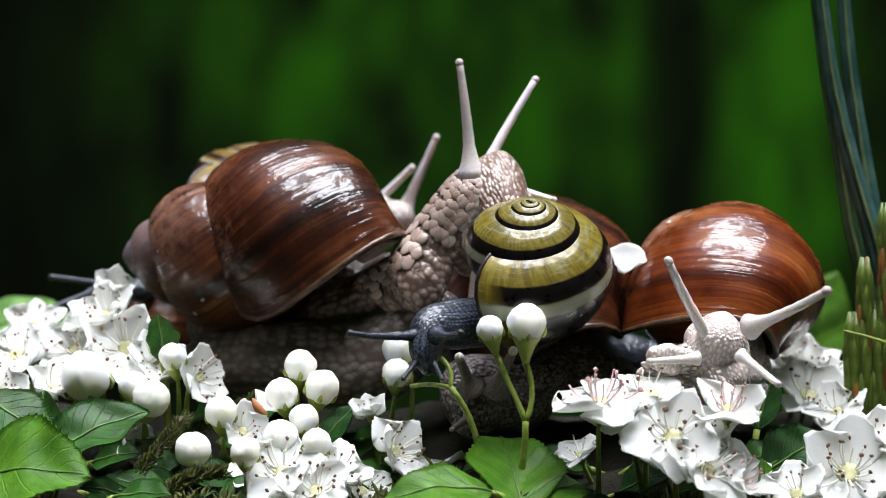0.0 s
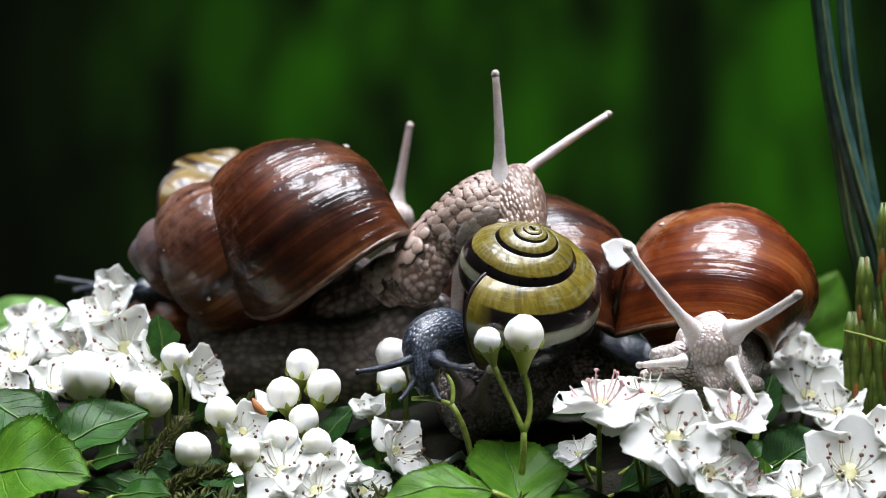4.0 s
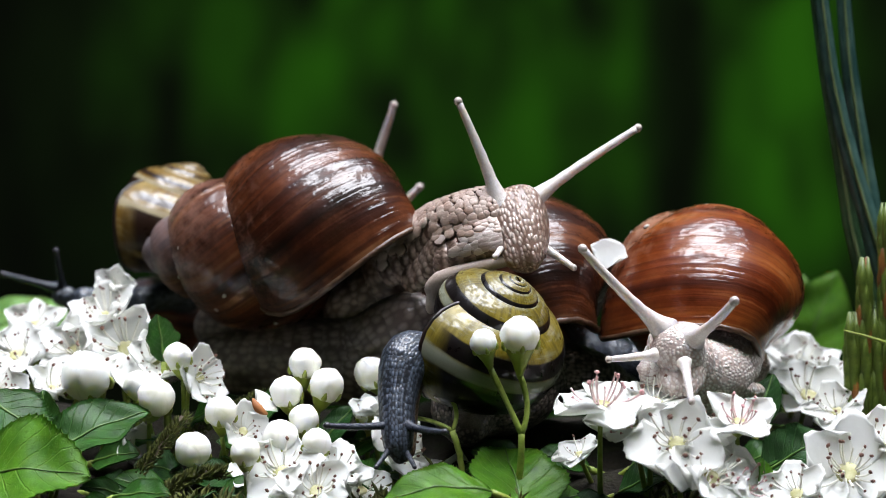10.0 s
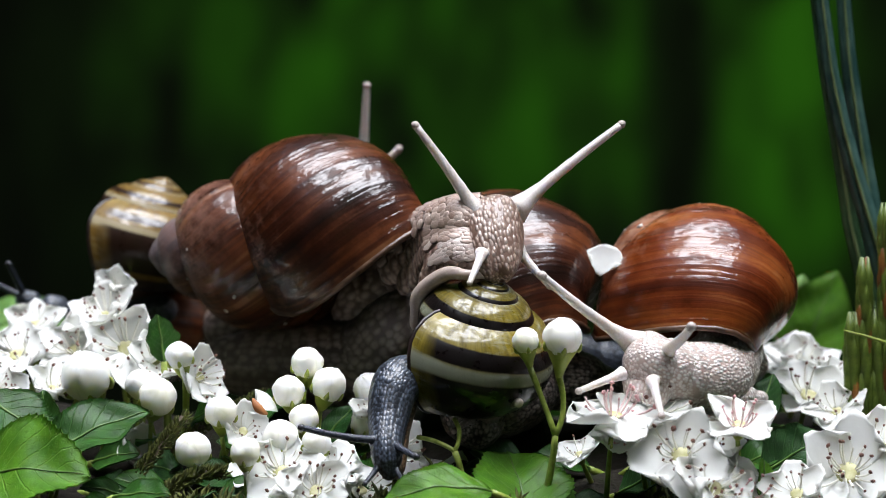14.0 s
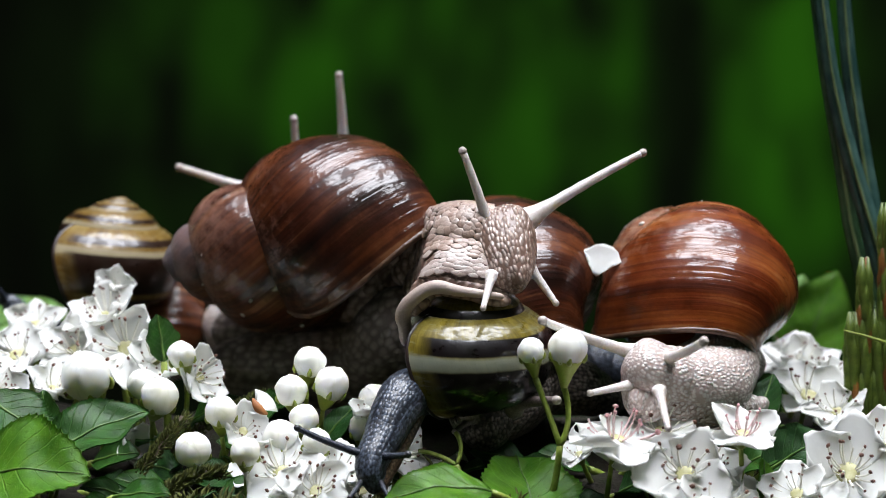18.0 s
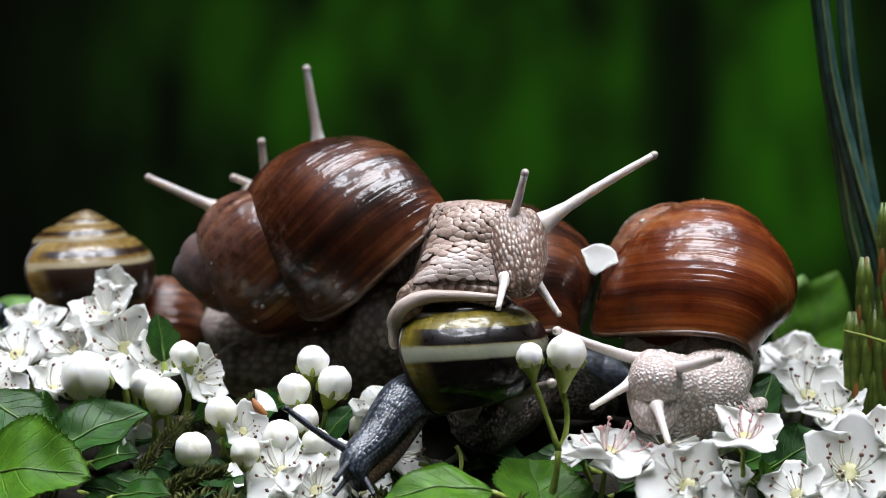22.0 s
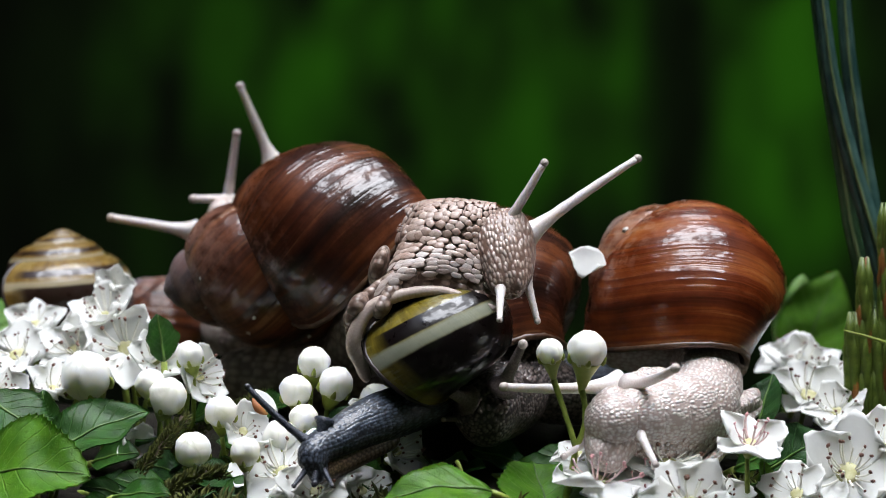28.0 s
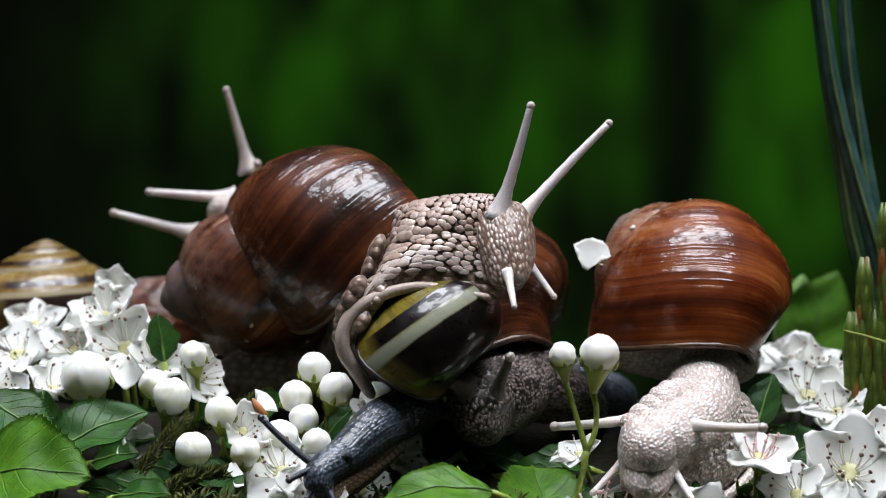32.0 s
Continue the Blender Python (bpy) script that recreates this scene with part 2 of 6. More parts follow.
M_SKIN = beaded_skin("buff_skin", (0.13, 0.08, 0.06), (0.33, 0.23, 0.185), (0.48, 0.37, 0.31), 700, 0.0003, 0.36, (1, 1, 0.7))
M_SKIN_HEAD = beaded_skin("buff_head_skin", (0.20, 0.12, 0.09), (0.43, 0.31, 0.25), (0.58, 0.46, 0.40), 1500, 0.0003, 0.34, (1, 1, 0.5))
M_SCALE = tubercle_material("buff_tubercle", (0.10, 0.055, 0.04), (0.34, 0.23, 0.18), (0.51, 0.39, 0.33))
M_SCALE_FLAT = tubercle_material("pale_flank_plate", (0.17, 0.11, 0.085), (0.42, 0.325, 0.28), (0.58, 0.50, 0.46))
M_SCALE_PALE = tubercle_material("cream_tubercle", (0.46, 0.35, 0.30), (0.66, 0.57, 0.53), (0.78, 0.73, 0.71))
M_SKIN_FOOT = beaded_skin("grey_foot_skin", (0.11, 0.08, 0.07), (0.22, 0.175, 0.155), (0.32, 0.265, 0.24), 700, 0.00026, 0.4, (1, 1, 0.7))
M_SKIN_PALE = beaded_skin("cream_skin", (0.49, 0.385, 0.34), (0.69, 0.60, 0.56), (0.79, 0.74, 0.71), 1700, 0.00022, 0.32)
M_SKIN_DARK = beaded_skin("slate_skin", (0.010, 0.012, 0.017), (0.028, 0.034, 0.046), (0.10, 0.125, 0.17), 1900, 0.00013, 0.38, (1, 1, 0.45))
M_SOLE_AMBER = beaded_skin("amber_sole", (0.05, 0.028, 0.014), (0.12, 0.07, 0.035), (0.22, 0.15, 0.10), 2200, 0.00008, 0.35)
M_SKIN_BROWN = beaded_skin("dusky_skin", (0.022, 0.017, 0.015), (0.16, 0.125, 0.11), (0.34, 0.285, 0.265), 1500, 0.00028, 0.3)
M_RIM = plain("foot_rim", (0.44, 0.34, 0.29), (0.60, 0.50, 0.44), 700, 0.4, 0.0001, 0.5, 0.2)
M_HORN = plain("pale_tentacle_skin", (0.70, 0.63, 0.60), (0.84, 0.79, 0.77), 2600, 0.32, 0.00012, 0.5, 0.4)
M_HORN_DARK = plain("dark_tentacle_skin", (0.018, 0.022, 0.034), (0.05, 0.058, 0.08), 2600, 0.25, 0.0002)
M_HORN_DUSKY = plain("dusky_tentacle_skin", (0.12, 0.09, 0.085), (0.24, 0.19, 0.18), 2600, 0.35, 0.0002)
M_EYE = plain("eye_tip", (0.50, 0.42, 0.38), (0.68, 0.60, 0.56), 1500, 0.2)
M_EYE_DARK = plain("dark_eye_tip", (0.02, 0.02, 0.025), (0.06, 0.06, 0.07), 1500, 0.15)
M_PETAL = thin(plain("white_petal", (0.84, 0.84, 0.80), (0.92, 0.92, 0.89), 260, 0.6, 0.00006, 0.25, 0.15), (0.94, 0.95, 0.91), 0.28)
M_BUD = bud_material()
M_FILAMENT = plain("white_filament", (0.84, 0.82, 0.72), (0.90, 0.89, 0.82), 800, 0.5)
M_FILAMENT_PINK = plain("pink_filament", (0.70, 0.45, 0.45), (0.80, 0.66, 0.64), 800, 0.5)
M_ANTHER = plain("brown_anther", (0.09, 0.035, 0.025), (0.26, 0.13, 0.09), 900, 0.7)
M_ANTHER_PINK = plain("pink_anther", (0.60, 0.26, 0.27), (0.74, 0.46, 0.46), 900, 0.6)
M_DISC = plain("yellow_green_disc", (0.42, 0.40, 0.16), (0.60, 0.58, 0.34), 700, 0.5)
M_STEM = plain("green_stem", (0.20, 0.28, 0.035), (0.36, 0.43, 0.09), 700, 0.4)
M_RIB = plain("leaf_rib", (0.06, 0.14, 0.02), (0.13, 0.24, 0.045), 600, 0.45)
M_CALYX = plain("calyx", (0.22, 0.28, 0.03), (0.42, 0.46, 0.09), 500, 0.45)
M_LEAF = thin(leaf_material("hawthorn_leaf", (0.012, 0.055, 0.006), (0.035, 0.125, 0.014), (0.12, 0.25, 0.05)), (0.08, 0.25, 0.02), 0.15)
M_LEAF_BRIGHT = thin(leaf_material("young_hawthorn_leaf", (0.050, 0.15, 0.008), (0.11, 0.28, 0.016), (0.24, 0.44, 0.08), 0.4), (0.17, 0.46, 0.03), 0.25)
M_LEAF_PALE = leaf_material("pale_green_leaf", (0.11, 0.24, 0.05), (0.20, 0.36, 0.10), (0.26, 0.42, 0.15), 0.4)
# Darker copy of the hawthorn leaf, with shade put into its green.
M_LEAF_SHADED = leaf_material("shaded_leaf", (0.010, 0.042, 0.008), (0.022, 0.085, 0.014), (0.06, 0.15, 0.03))
M_GRASS = plain("blue_green_grass", (0.022, 0.070, 0.062), (0.070, 0.145, 0.120), 240, 0.35)
M_GRASS_DARK = plain("dark_grass", (0.014, 0.050, 0.020), (0.05, 0.115, 0.05), 240, 0.35)
M_GRASS_RIB = plain("pale_grass_rib", (0.10, 0.15, 0.05), (0.20, 0.26, 0.12), 300, 0.4)
M_SPRAY = plain("scale_leaves", (0.045, 0.085, 0.010), (0.15, 0.20, 0.03), 300, 0.4)
M_SPRAY_RED = plain("rusty_scale_leaves", (0.13, 0.035, 0.010), (0.26, 0.11, 0.02), 400, 0.45)
M_MOSS = plain("moss", (0.035, 0.045, 0.006), (0.12, 0.13, 0.02), 800, 0.8)
M_BARK = plain("dark_bark", (0.03, 0.02, 0.012), (0.09, 0.065, 0.04), 500, 0.8, 0.0003)
M_FLECK = plain("lime_fleck", (0.42, 0.38, 0.34), (0.66, 0.62, 0.58), 1500, 0.6)
M_RUST = plain("wilted_petal_edge", (0.30, 0.10, 0.03), (0.45, 0.17, 0.05), 700, 0.6)


def ground_material():
    m = Mat("soil", 0.9, 0.3)
    vec = m.coords()
    f = m.noise(vec, 240, 6, 0.7)
    col = m.ramp(f, [(0.35, (0.006, 0.005, 0.003)), (0.5, (0.016, 0.012, 0.007)), (0.62, (0.016, 0.022, 0.006)), (0.75, (0.045, 0.034, 0.02))])
    m.colour(col)
    m.bump(f, 0.002, 0.9)
    return m.m


def backdrop_material():
    """Far hedge that glows: its light, dark gaps, soft upright green streaks and blur are painted in."""
    m = Mat("glowing_hedge", 1.0, 0.0)
    c = m.n("TexCoord")
    sep = m.n("SeparateXYZ")
    m.link(c.outputs["Object"], sep.inputs[0])
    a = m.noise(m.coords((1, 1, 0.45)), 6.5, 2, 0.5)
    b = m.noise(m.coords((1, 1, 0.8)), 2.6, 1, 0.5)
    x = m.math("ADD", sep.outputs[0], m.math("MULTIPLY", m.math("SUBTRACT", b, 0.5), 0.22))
    # Painted light: bright and dark columns fitted to the camera's view, brighter upwards.
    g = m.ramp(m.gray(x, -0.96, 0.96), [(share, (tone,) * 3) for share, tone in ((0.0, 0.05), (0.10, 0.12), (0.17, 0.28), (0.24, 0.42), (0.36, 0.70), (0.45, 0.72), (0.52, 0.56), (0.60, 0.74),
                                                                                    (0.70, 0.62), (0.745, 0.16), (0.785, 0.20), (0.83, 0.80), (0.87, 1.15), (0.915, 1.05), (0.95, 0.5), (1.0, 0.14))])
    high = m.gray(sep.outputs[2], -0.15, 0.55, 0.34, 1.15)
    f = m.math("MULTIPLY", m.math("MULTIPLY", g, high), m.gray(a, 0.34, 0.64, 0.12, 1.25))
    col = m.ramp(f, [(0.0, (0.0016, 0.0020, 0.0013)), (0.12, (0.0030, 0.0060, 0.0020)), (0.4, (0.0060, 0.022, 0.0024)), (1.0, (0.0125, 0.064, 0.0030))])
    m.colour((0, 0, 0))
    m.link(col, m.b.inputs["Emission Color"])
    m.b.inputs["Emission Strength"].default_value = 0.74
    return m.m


# ---- mesh helpers ----
def mesh(name, verts, faces, material, uvs=None, smooth=True):
    me = bpy.data.meshes.new(name)
    me.from_pydata([tuple(v) for v in verts], [], faces)
    me.materials.append(material)
    if smooth:
        me.polygons.foreach_set("use_smooth", [True] * len(me.polygons))
    if uvs is not None:
        layer = me.uv_layers.new(name="UVMap")
        ids = np.empty(len(me.loops), int)
        me.loops.foreach_get("vertex_index", ids)
        layer.data.foreach_set("uv", np.array(uvs, float)[ids].ravel())
    me.update()
    return me


def part(name, me, parent, label="", m=None):
    """Links a mesh as one part under a thing or a part."""
    ob = new(name, me)
    ob.parent = parent
    if m is not None:
        ob.matrix_basis = m
    return tagged(ob, label) if label else ob


def thing(name, place, label, category, group=""):
    ob = new(name)
    ob.empty_display_size = 0.005
    ob.location = place
    return tagged(ob, label, category, group)


def frame_along(z, ref=(0, 1, 0)):
    """A turn whose z runs along z and whose y lies nearest to ref."""
    z = Vector(z).normalized()
    r = Vector(ref)
    if abs(z.dot(r.normalized())) > 0.97:
        r = Vector((1, 0, 0.3))
    x = r.cross(z).normalized()
    y = z.cross(x)
    return Matrix((x, y, z)).transposed().to_4x4()


def place(p, z, ref=(0, 1, 0)):
    return Matrix.Translation(p) @ frame_along(z, ref)


def tube(points, radii, n=10, caps=True):
    """Vertices and faces of a bent round tube."""
    pts = [Vector(p) for p in points]
    verts, faces = [], []
    last = None
    for i, p in enumerate(pts):
        d = (pts[min(i + 1, len(pts) - 1)] - pts[max(i - 1, 0)]).normalized()
        if last is None:
            x = d.orthogonal().normalized()
        else:
            x = (last - d * last.dot(d)).normalized()
        last = x
        y = d.cross(x)
        for j in range(n):
            a = 2 * math.pi * j / n
            verts.append(p + (x * math.cos(a) + y * math.sin(a)) * radii[i])
    for i in range(len(pts) - 1):
        for j in range(n):
            k = (j + 1) % n
            faces.append((i * n + j, i * n + k, (i + 1) * n + k, (i + 1) * n + j))
    if caps:
        faces.append(tuple(reversed(range(n))))
        faces.append(tuple(range((len(pts) - 1) * n, len(pts) * n)))
    return verts, faces


def bend(a, b, sag, n=8):
    """Points of a curved line from a to b that bows by sag."""
    a, b, sag = Vector(a), Vector(b), Vector(sag)
    return [a.lerp(b, i / (n - 1)) + sag * (4 * (i / (n - 1)) * (1 - i / (n - 1))) for i in range(n)]


def joined(pieces):
    verts, faces = [], []
    for v, f in pieces:
        o = len(verts)
        verts += v
        faces += [tuple(i + o for i in q) for q in f]
    return verts, faces


def revolve(profile, n=16, squash=1.0):
    """A solid of revolution about z from (radius, height) pairs, closed at both ends."""
    verts, faces = [], []
    for r, z in profile:
        for j in range(n):
            a = 2 * math.pi * j / n
            verts.append(Vector((r * math.cos(a), r * math.sin(a) * squash, z)))
    for i in range(len(profile) - 1):
        for j in range(n):
            k = (j + 1) % n
            faces.append((i * n + j, i * n + k, (i + 1) * n + k, (i + 1) * n + j))
    faces.append(tuple(reversed(range(n))))
    faces.append(tuple(range((len(profile) - 1) * n, len(profile) * n)))
    return verts, faces


# ---- ground and distance ----
def build_ground():
    xs = np.concatenate(([-60, -12, -3, -1, -0.5], np.linspace(-0.25, 0.25, 90), [0.5, 1, 3, 12, 60]))
    ys = np.concatenate(([-60, -12, -3, -1], np.linspace(-0.40, -0.1, 16), np.linspace(-0.095, 0.12, 80), np.linspace(0.14, 0.4, 14), [0.6, 0.9, 3, 12, 60]))
    verts, faces = [], []
    for y in ys:
        for x in xs:
            z = mound(x, y)
            if abs(x) < 0.3 and -0.4 < y < 0.3:
                z += 0.0022 * noise.fractal(Vector((x * 110, y * 110, 0)), 1.0, 2.0, 4)
            verts.append((x, y, z))
    w = len(xs)
    for i in range(len(ys) - 1):
        for j in range(w - 1):
            faces.append((i * w + j, i * w + j + 1, (i + 1) * w + j + 1, (i + 1) * w + j))
    tagged(new("ground", mesh("ground", verts, faces, ground_material())), "dark mossy soil mound falling away to flat ground", "ground", kind="structure")
    # Ring runs on unseen behind the camera, 8.5 m tall, to block low sky light.
    n, r = 72, 5.0
    verts, faces = [], []
    for z in (-1.0, 0.6, 2.2, 8.5):
        for j in range(n):
            a = 2 * math.pi * j / n
            verts.append((r * math.cos(a), r * math.sin(a), z))
    for i in range(3):
        for j in range(n):
            k = (j + 1) % n
            faces.append((i * n + j, i * n + k, (i + 1) * n + k, (i + 1) * n + j))
    tagged(new("backdrop", mesh("backdrop", verts, faces, backdrop_material())), "glowing green hedge ring, blur and dark gaps painted, blocking low sky", "hedge", kind="structure")


build_ground()


# ---- snails ----
def shell_mesh(name, material, a, b, c, t, turns, growth, tight, rise, oblique, bumpy=0.0, lip_material=None):
    """A right-handed spiral shell. Axis z, apex up; the mouth lies at +x and opens towards -y. Sizes in metres at the mouth:
    a, b half width of the whorl across and along the axis, c its distance from the axis, t its drop from the apex;
    the last turns widen by growth, the first by tight, and each drops by rise."""
    per, m = 44, 26
    total = int(turns * per)
    verts, uvs, faces = [], [], []
    for i in range(total + 1):
        back = (total - i) / per
        th = -2 * math.pi * back
        early = math.log1p(math.exp((back - 1.15) * 4)) / 4
        g = math.exp(-back * math.log(growth) - early * math.log(tight / growth))
        ga = math.exp(-back * math.log(rise))
        flare = 1 + 0.008 * max(0.0, 1 - (total - i) / 5.0) ** 2
        for j in range(m):
            s = 2 * math.pi * j / m
            # s = 0 at the suture side (up), pi/2 outwards, pi at the base
            up, out = math.cos(s), math.sin(s)
            bow = abs(out) ** (1.2 if up > 0 else 0.75)
            rad = g * (c + a * flare * math.copysign(bow, out))
            h = -(t - b) * ga - b * g + b * g * flare * up * (1.0 if up > 0 else 1.14) + t
            ang = -th + oblique * up
            wob = 1 + bumpy * noise.noise(Vector((th * 2.2, s * 0.6, 3.0))) * (1 if out > -0.3 else 0)
            verts.append((rad * wob * math.cos(ang), rad * wob * math.sin(ang), h))
            uvs.append((i / total, (j / m) if j <= m else 0))
    for i in range(total):
        for j in range(m):
            n = (j + 1) % m
            faces.append((i * m + j, i * m + n, (i + 1) * m + n, (i + 1) * m + j))
    faces.append(tuple(range(m)))
    rim = [Vector(v) for v in verts[-m:]]
    me = mesh(name, verts, faces, material, uvs)
    # the thickened edge of the mouth
    mid = sum(rim, Vector()) / m
    ring = [mid + (p - mid) * 0.985 for p in rim]
    ring = ring + ring[:1]
    lip_v, lip_f = tube(ring, [a * 0.045] * len(ring), 8, False)
    lip = mesh(name + "_lip", lip_v, lip_f, lip_material or M_LIP)
    # Near-black disc across the mouth; the hollow's shade is put into its colour.
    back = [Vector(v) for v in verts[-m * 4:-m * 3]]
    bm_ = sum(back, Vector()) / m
    inner = mesh(name + "_inside", [bm_] + [bm_ + (p - bm_) * 0.99 for p in back], [(0, j + 1, (j + 1) % m + 1) for j in range(m)], M_MOUTH_SHADE)
    return me, lip, inner


def shell_pose(centre, apex, grow):
    z = Vector(apex).normalized()
    g = Vector(grow)
    y = -(g - z * g.dot(z)).normalized()
    x = y.cross(z)
    return Matrix.Translation(centre) @ Matrix((x, y, z)).transposed().to_4x4()


def barrel(name, r, h, material, squash=0.9, seed=0):
    """A plump segment of a snail's body, z along it."""
    prof = []
    for i in range(13):
        z = -1 + 2 * i / 12
        z = math.sin(z * math.pi / 2)
        prof.append((r * max(0.02, (1 - abs(z) ** 2.6)) ** 0.5, h * z))
    v, f = revolve(prof, 28, squash)
    v = [p * (1 + 0.02 * noise.noise(p * (1.3 / r) + Vector((seed, 0, 0)))) for p in v]
    return mesh(name, v, f, material)


def horn(name, length, base, tip, material, bow=0.0, flare=0.95):
    """A tentacle: tapered stalk along z from its root to its tip at the origin."""
    pts, rad = [], []
    for i in range(15):
        s = i / 14
        pts.append((bow * length * 4 * s * (1 - s), 0, -length * (1 - s)))
        rad.append(base + (tip - base) * s ** 0.55 + base * flare * max(0.0, 1 - s / 0.32) ** 2 + base * 0.03 * math.sin(s * 40))
    v, f = tube(pts, rad, 14)
    return mesh(name, v, f, material)


def bulb(name, r, material):
    prof = [(r * math.sin(math.pi * i / 10) + 1e-6, -r * 1.1 * math.cos(math.pi * i / 10)) for i in range(11)]
    return mesh(name, *revolve(prof, 14), material)


def add_flecks(shell, count, lo, hi, size, seed, label):
    """Pale lime flecks stuck on the outer face of a shell, between two shares of its spiral."""
    rnd = random.Random(seed)
    me = shell.data
    total = len(me.vertices) // 26
    for _ in range(count):
        i = int(rnd.uniform(lo, hi) * total) * 26 + rnd.randrange(2, 9)
        v = me.vertices[i]
        r = size * rnd.uniform(0.5, 1.3)
        prof = [(r * 0.2, -r * 0.3), (r, -r * 0.15), (r * 0.8, r * 0.2), (r * 0.2, r * 0.35)]
        vs, fs = revolve(prof, 9, rnd.uniform(0.4, 1.0))
        vs = [p * (1 + 0.35 * noise.noise(p * 3000 + Vector((i, 0, 0)))) for p in vs]
        part("lime_fleck", mesh("lime_fleck", vs, fs, M_FLECK), shell, label, place(v.co, v.normal, (0.3, 0.4, 1)))


class Snail:
    """One snail: an empty at its base that carries its shell, body pieces and tentacles."""

    def __init__(self, label, shell_rows, shell_mat, size, **shape):
        self.rows = shell_rows
        self.root = thing("snail", (0, 0, 0), label, "snail", "crawling snails")
        me, lip, inner = shell_mesh("shell", shell_mat, **{k: (v * size if k in ("a", "b", "c", "t") else v) for k, v in shape.items()})
        self.drop = shape["t"] * size
        self.shell = part("shell", me, self.root)
        part("shell_lip", lip, self.shell, "worn brown rim of the shell's mouth")
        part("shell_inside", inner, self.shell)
        self.moves = [(self.shell, self.shell_at)]

    def base(self, t):
        p = self.shell_at(t).translation
        return Matrix.Translation((p.x, p.y, mound(p.x, p.y)))

    def shell_at(self, t):
        """Rows: seconds; u, v, d of the body whorl's centre; apex direction; growth direction."""
        r = hermite(self.rows, t)
        return shell_pose(at(*r[:3]), r[3:6], r[6:9])

    def chain(self, name, count, radii, rows, material, stretch=1.25, squash=0.9, ref=(0, 1, 0), label=""):
        """A row of body segments strung on a curve whose points move by rows."""
        def line(t):
            pts = [spot(r, t) for r in rows]
            fine = []
            ext = [pts[0] * 2 - pts[1]] + pts + [pts[-1] * 2 - pts[-2]]
            for i in range(1, len(ext) - 2):
                for j in range(12):
                    s = j / 12
                    p0, p1, p2, p3 = ext[i - 1:i + 3]
                    fine.append(0.5 * ((2 * p1) + (p2 - p0) * s + (2 * p0 - 5 * p1 + 4 * p2 - p3) * s * s + (3 * p1 - p0 - 3 * p2 + p3) * s ** 3))
            fine.append(pts[-1])
            return fine

        for i in range(count):
            f = i / max(1, count - 1)
            r = float(np.interp(f, np.linspace(0, 1, len(radii)), radii)) * 1e-4
            ob = part(name, barrel(name, r, r * stretch, material, squash, i * 7.3), self.root, label)

            def where(t, f=f):
                fine = line(t)
                k = f * (len(fine) - 1)
                j = min(int(k), len(fine) - 2)
                p = fine[j].lerp(fine[j + 1], k - j)
                lo, hi = fine[max(0, j - 3)], fine[min(len(fine) - 1, j + 4)]
                return place(p, hi - lo, ref)
            self.moves.append((ob, where))
        return self

    def tentacle(self, name, length, base, tip, tips, roots, material, eye, bow=0.0):
        """A stalk whose tip and root move by rows; it sinks into the head where it is drawn in."""
        ob = part(name, horn(name, length * 1e-4, base * 1e-4, tip * 1e-4, material, bow, 0.95 if name == "tentacle" else 0.3), self.root)
        part("eye_tip", bulb("eye_tip", tip * 1.22e-4, eye), ob)

        def where(t):
            a, b = spot(tips, t), spot(roots, t)
            return place(a, a - b)
        self.moves.append((ob, where))
        return self

    def hide(self, sheet, nf, nw, thick, material, name="skin_fold", clear=(0.0, 1.0), first=0):
        """Broad overlapping rigid folds of flesh that lie just under a moving skin; sheet(f, w, t) gives a place on it."""
        for i in range(nf):
            for j in range(first, nw):
                f, w = i / (nf - 1), j / (nw - 1)
                if f < clear[0] and w > clear[1] - 0.2 * (clear[0] - f):
                    continue
                a, b = min(f, 0.95), min(w, 0.95)
                lf = sorted((sheet(a + 0.05, b, t) - sheet(a, b, t)).length / 0.05 / nf for t in (0, 6, 13, 19, 28, 32))[4]
                lw = sorted((sheet(a, b + 0.05, t) - sheet(a, b, t)).length / 0.05 / nw for t in (0, 6, 13, 19, 28, 32))[4]
                edge = 0.75 if f in (0.0, 1.0) or w in (0.0, 1.0) else 1.0
                size = (max(lf, 0.0008) * 1.3 * edge, max(lw, 0.0008) * 1.3 * edge, thick * edge)
                v, q = revolve([(max(0.02, math.sin(math.pi * k / 10)), -math.cos(math.pi * k / 10)) for k in range(11)], 20)
                v = [Vector((p.x * size[0], p.y * size[1], p.z * size[2])) for p in v]
                ob = part(name, mesh(name, v, q, material), self.root)
                self.moves.append((ob, lambda t, f=f, w=w, h=size[2]: self.on_skin(sheet, f, w, t) @ Matrix.Translation((0, 0, -h - 0.00025))))

    @staticmethod
    def on_skin(sheet, f, w, t):
        a, b = min(f, 0.97), min(w, 0.97)
        o = sheet(a, b, t)
        x = (sheet(a + 0.03, b, t) - o).normalized()
        y = sheet(a, b + 0.03, t) - o
        z = y.cross(x).normalized()
        z = -z if z.y > 0 else z
        y = z.cross(x)
        return Matrix.Translation(sheet(f, w, t)) @ Matrix((x, y, z)).transposed().to_4x4()

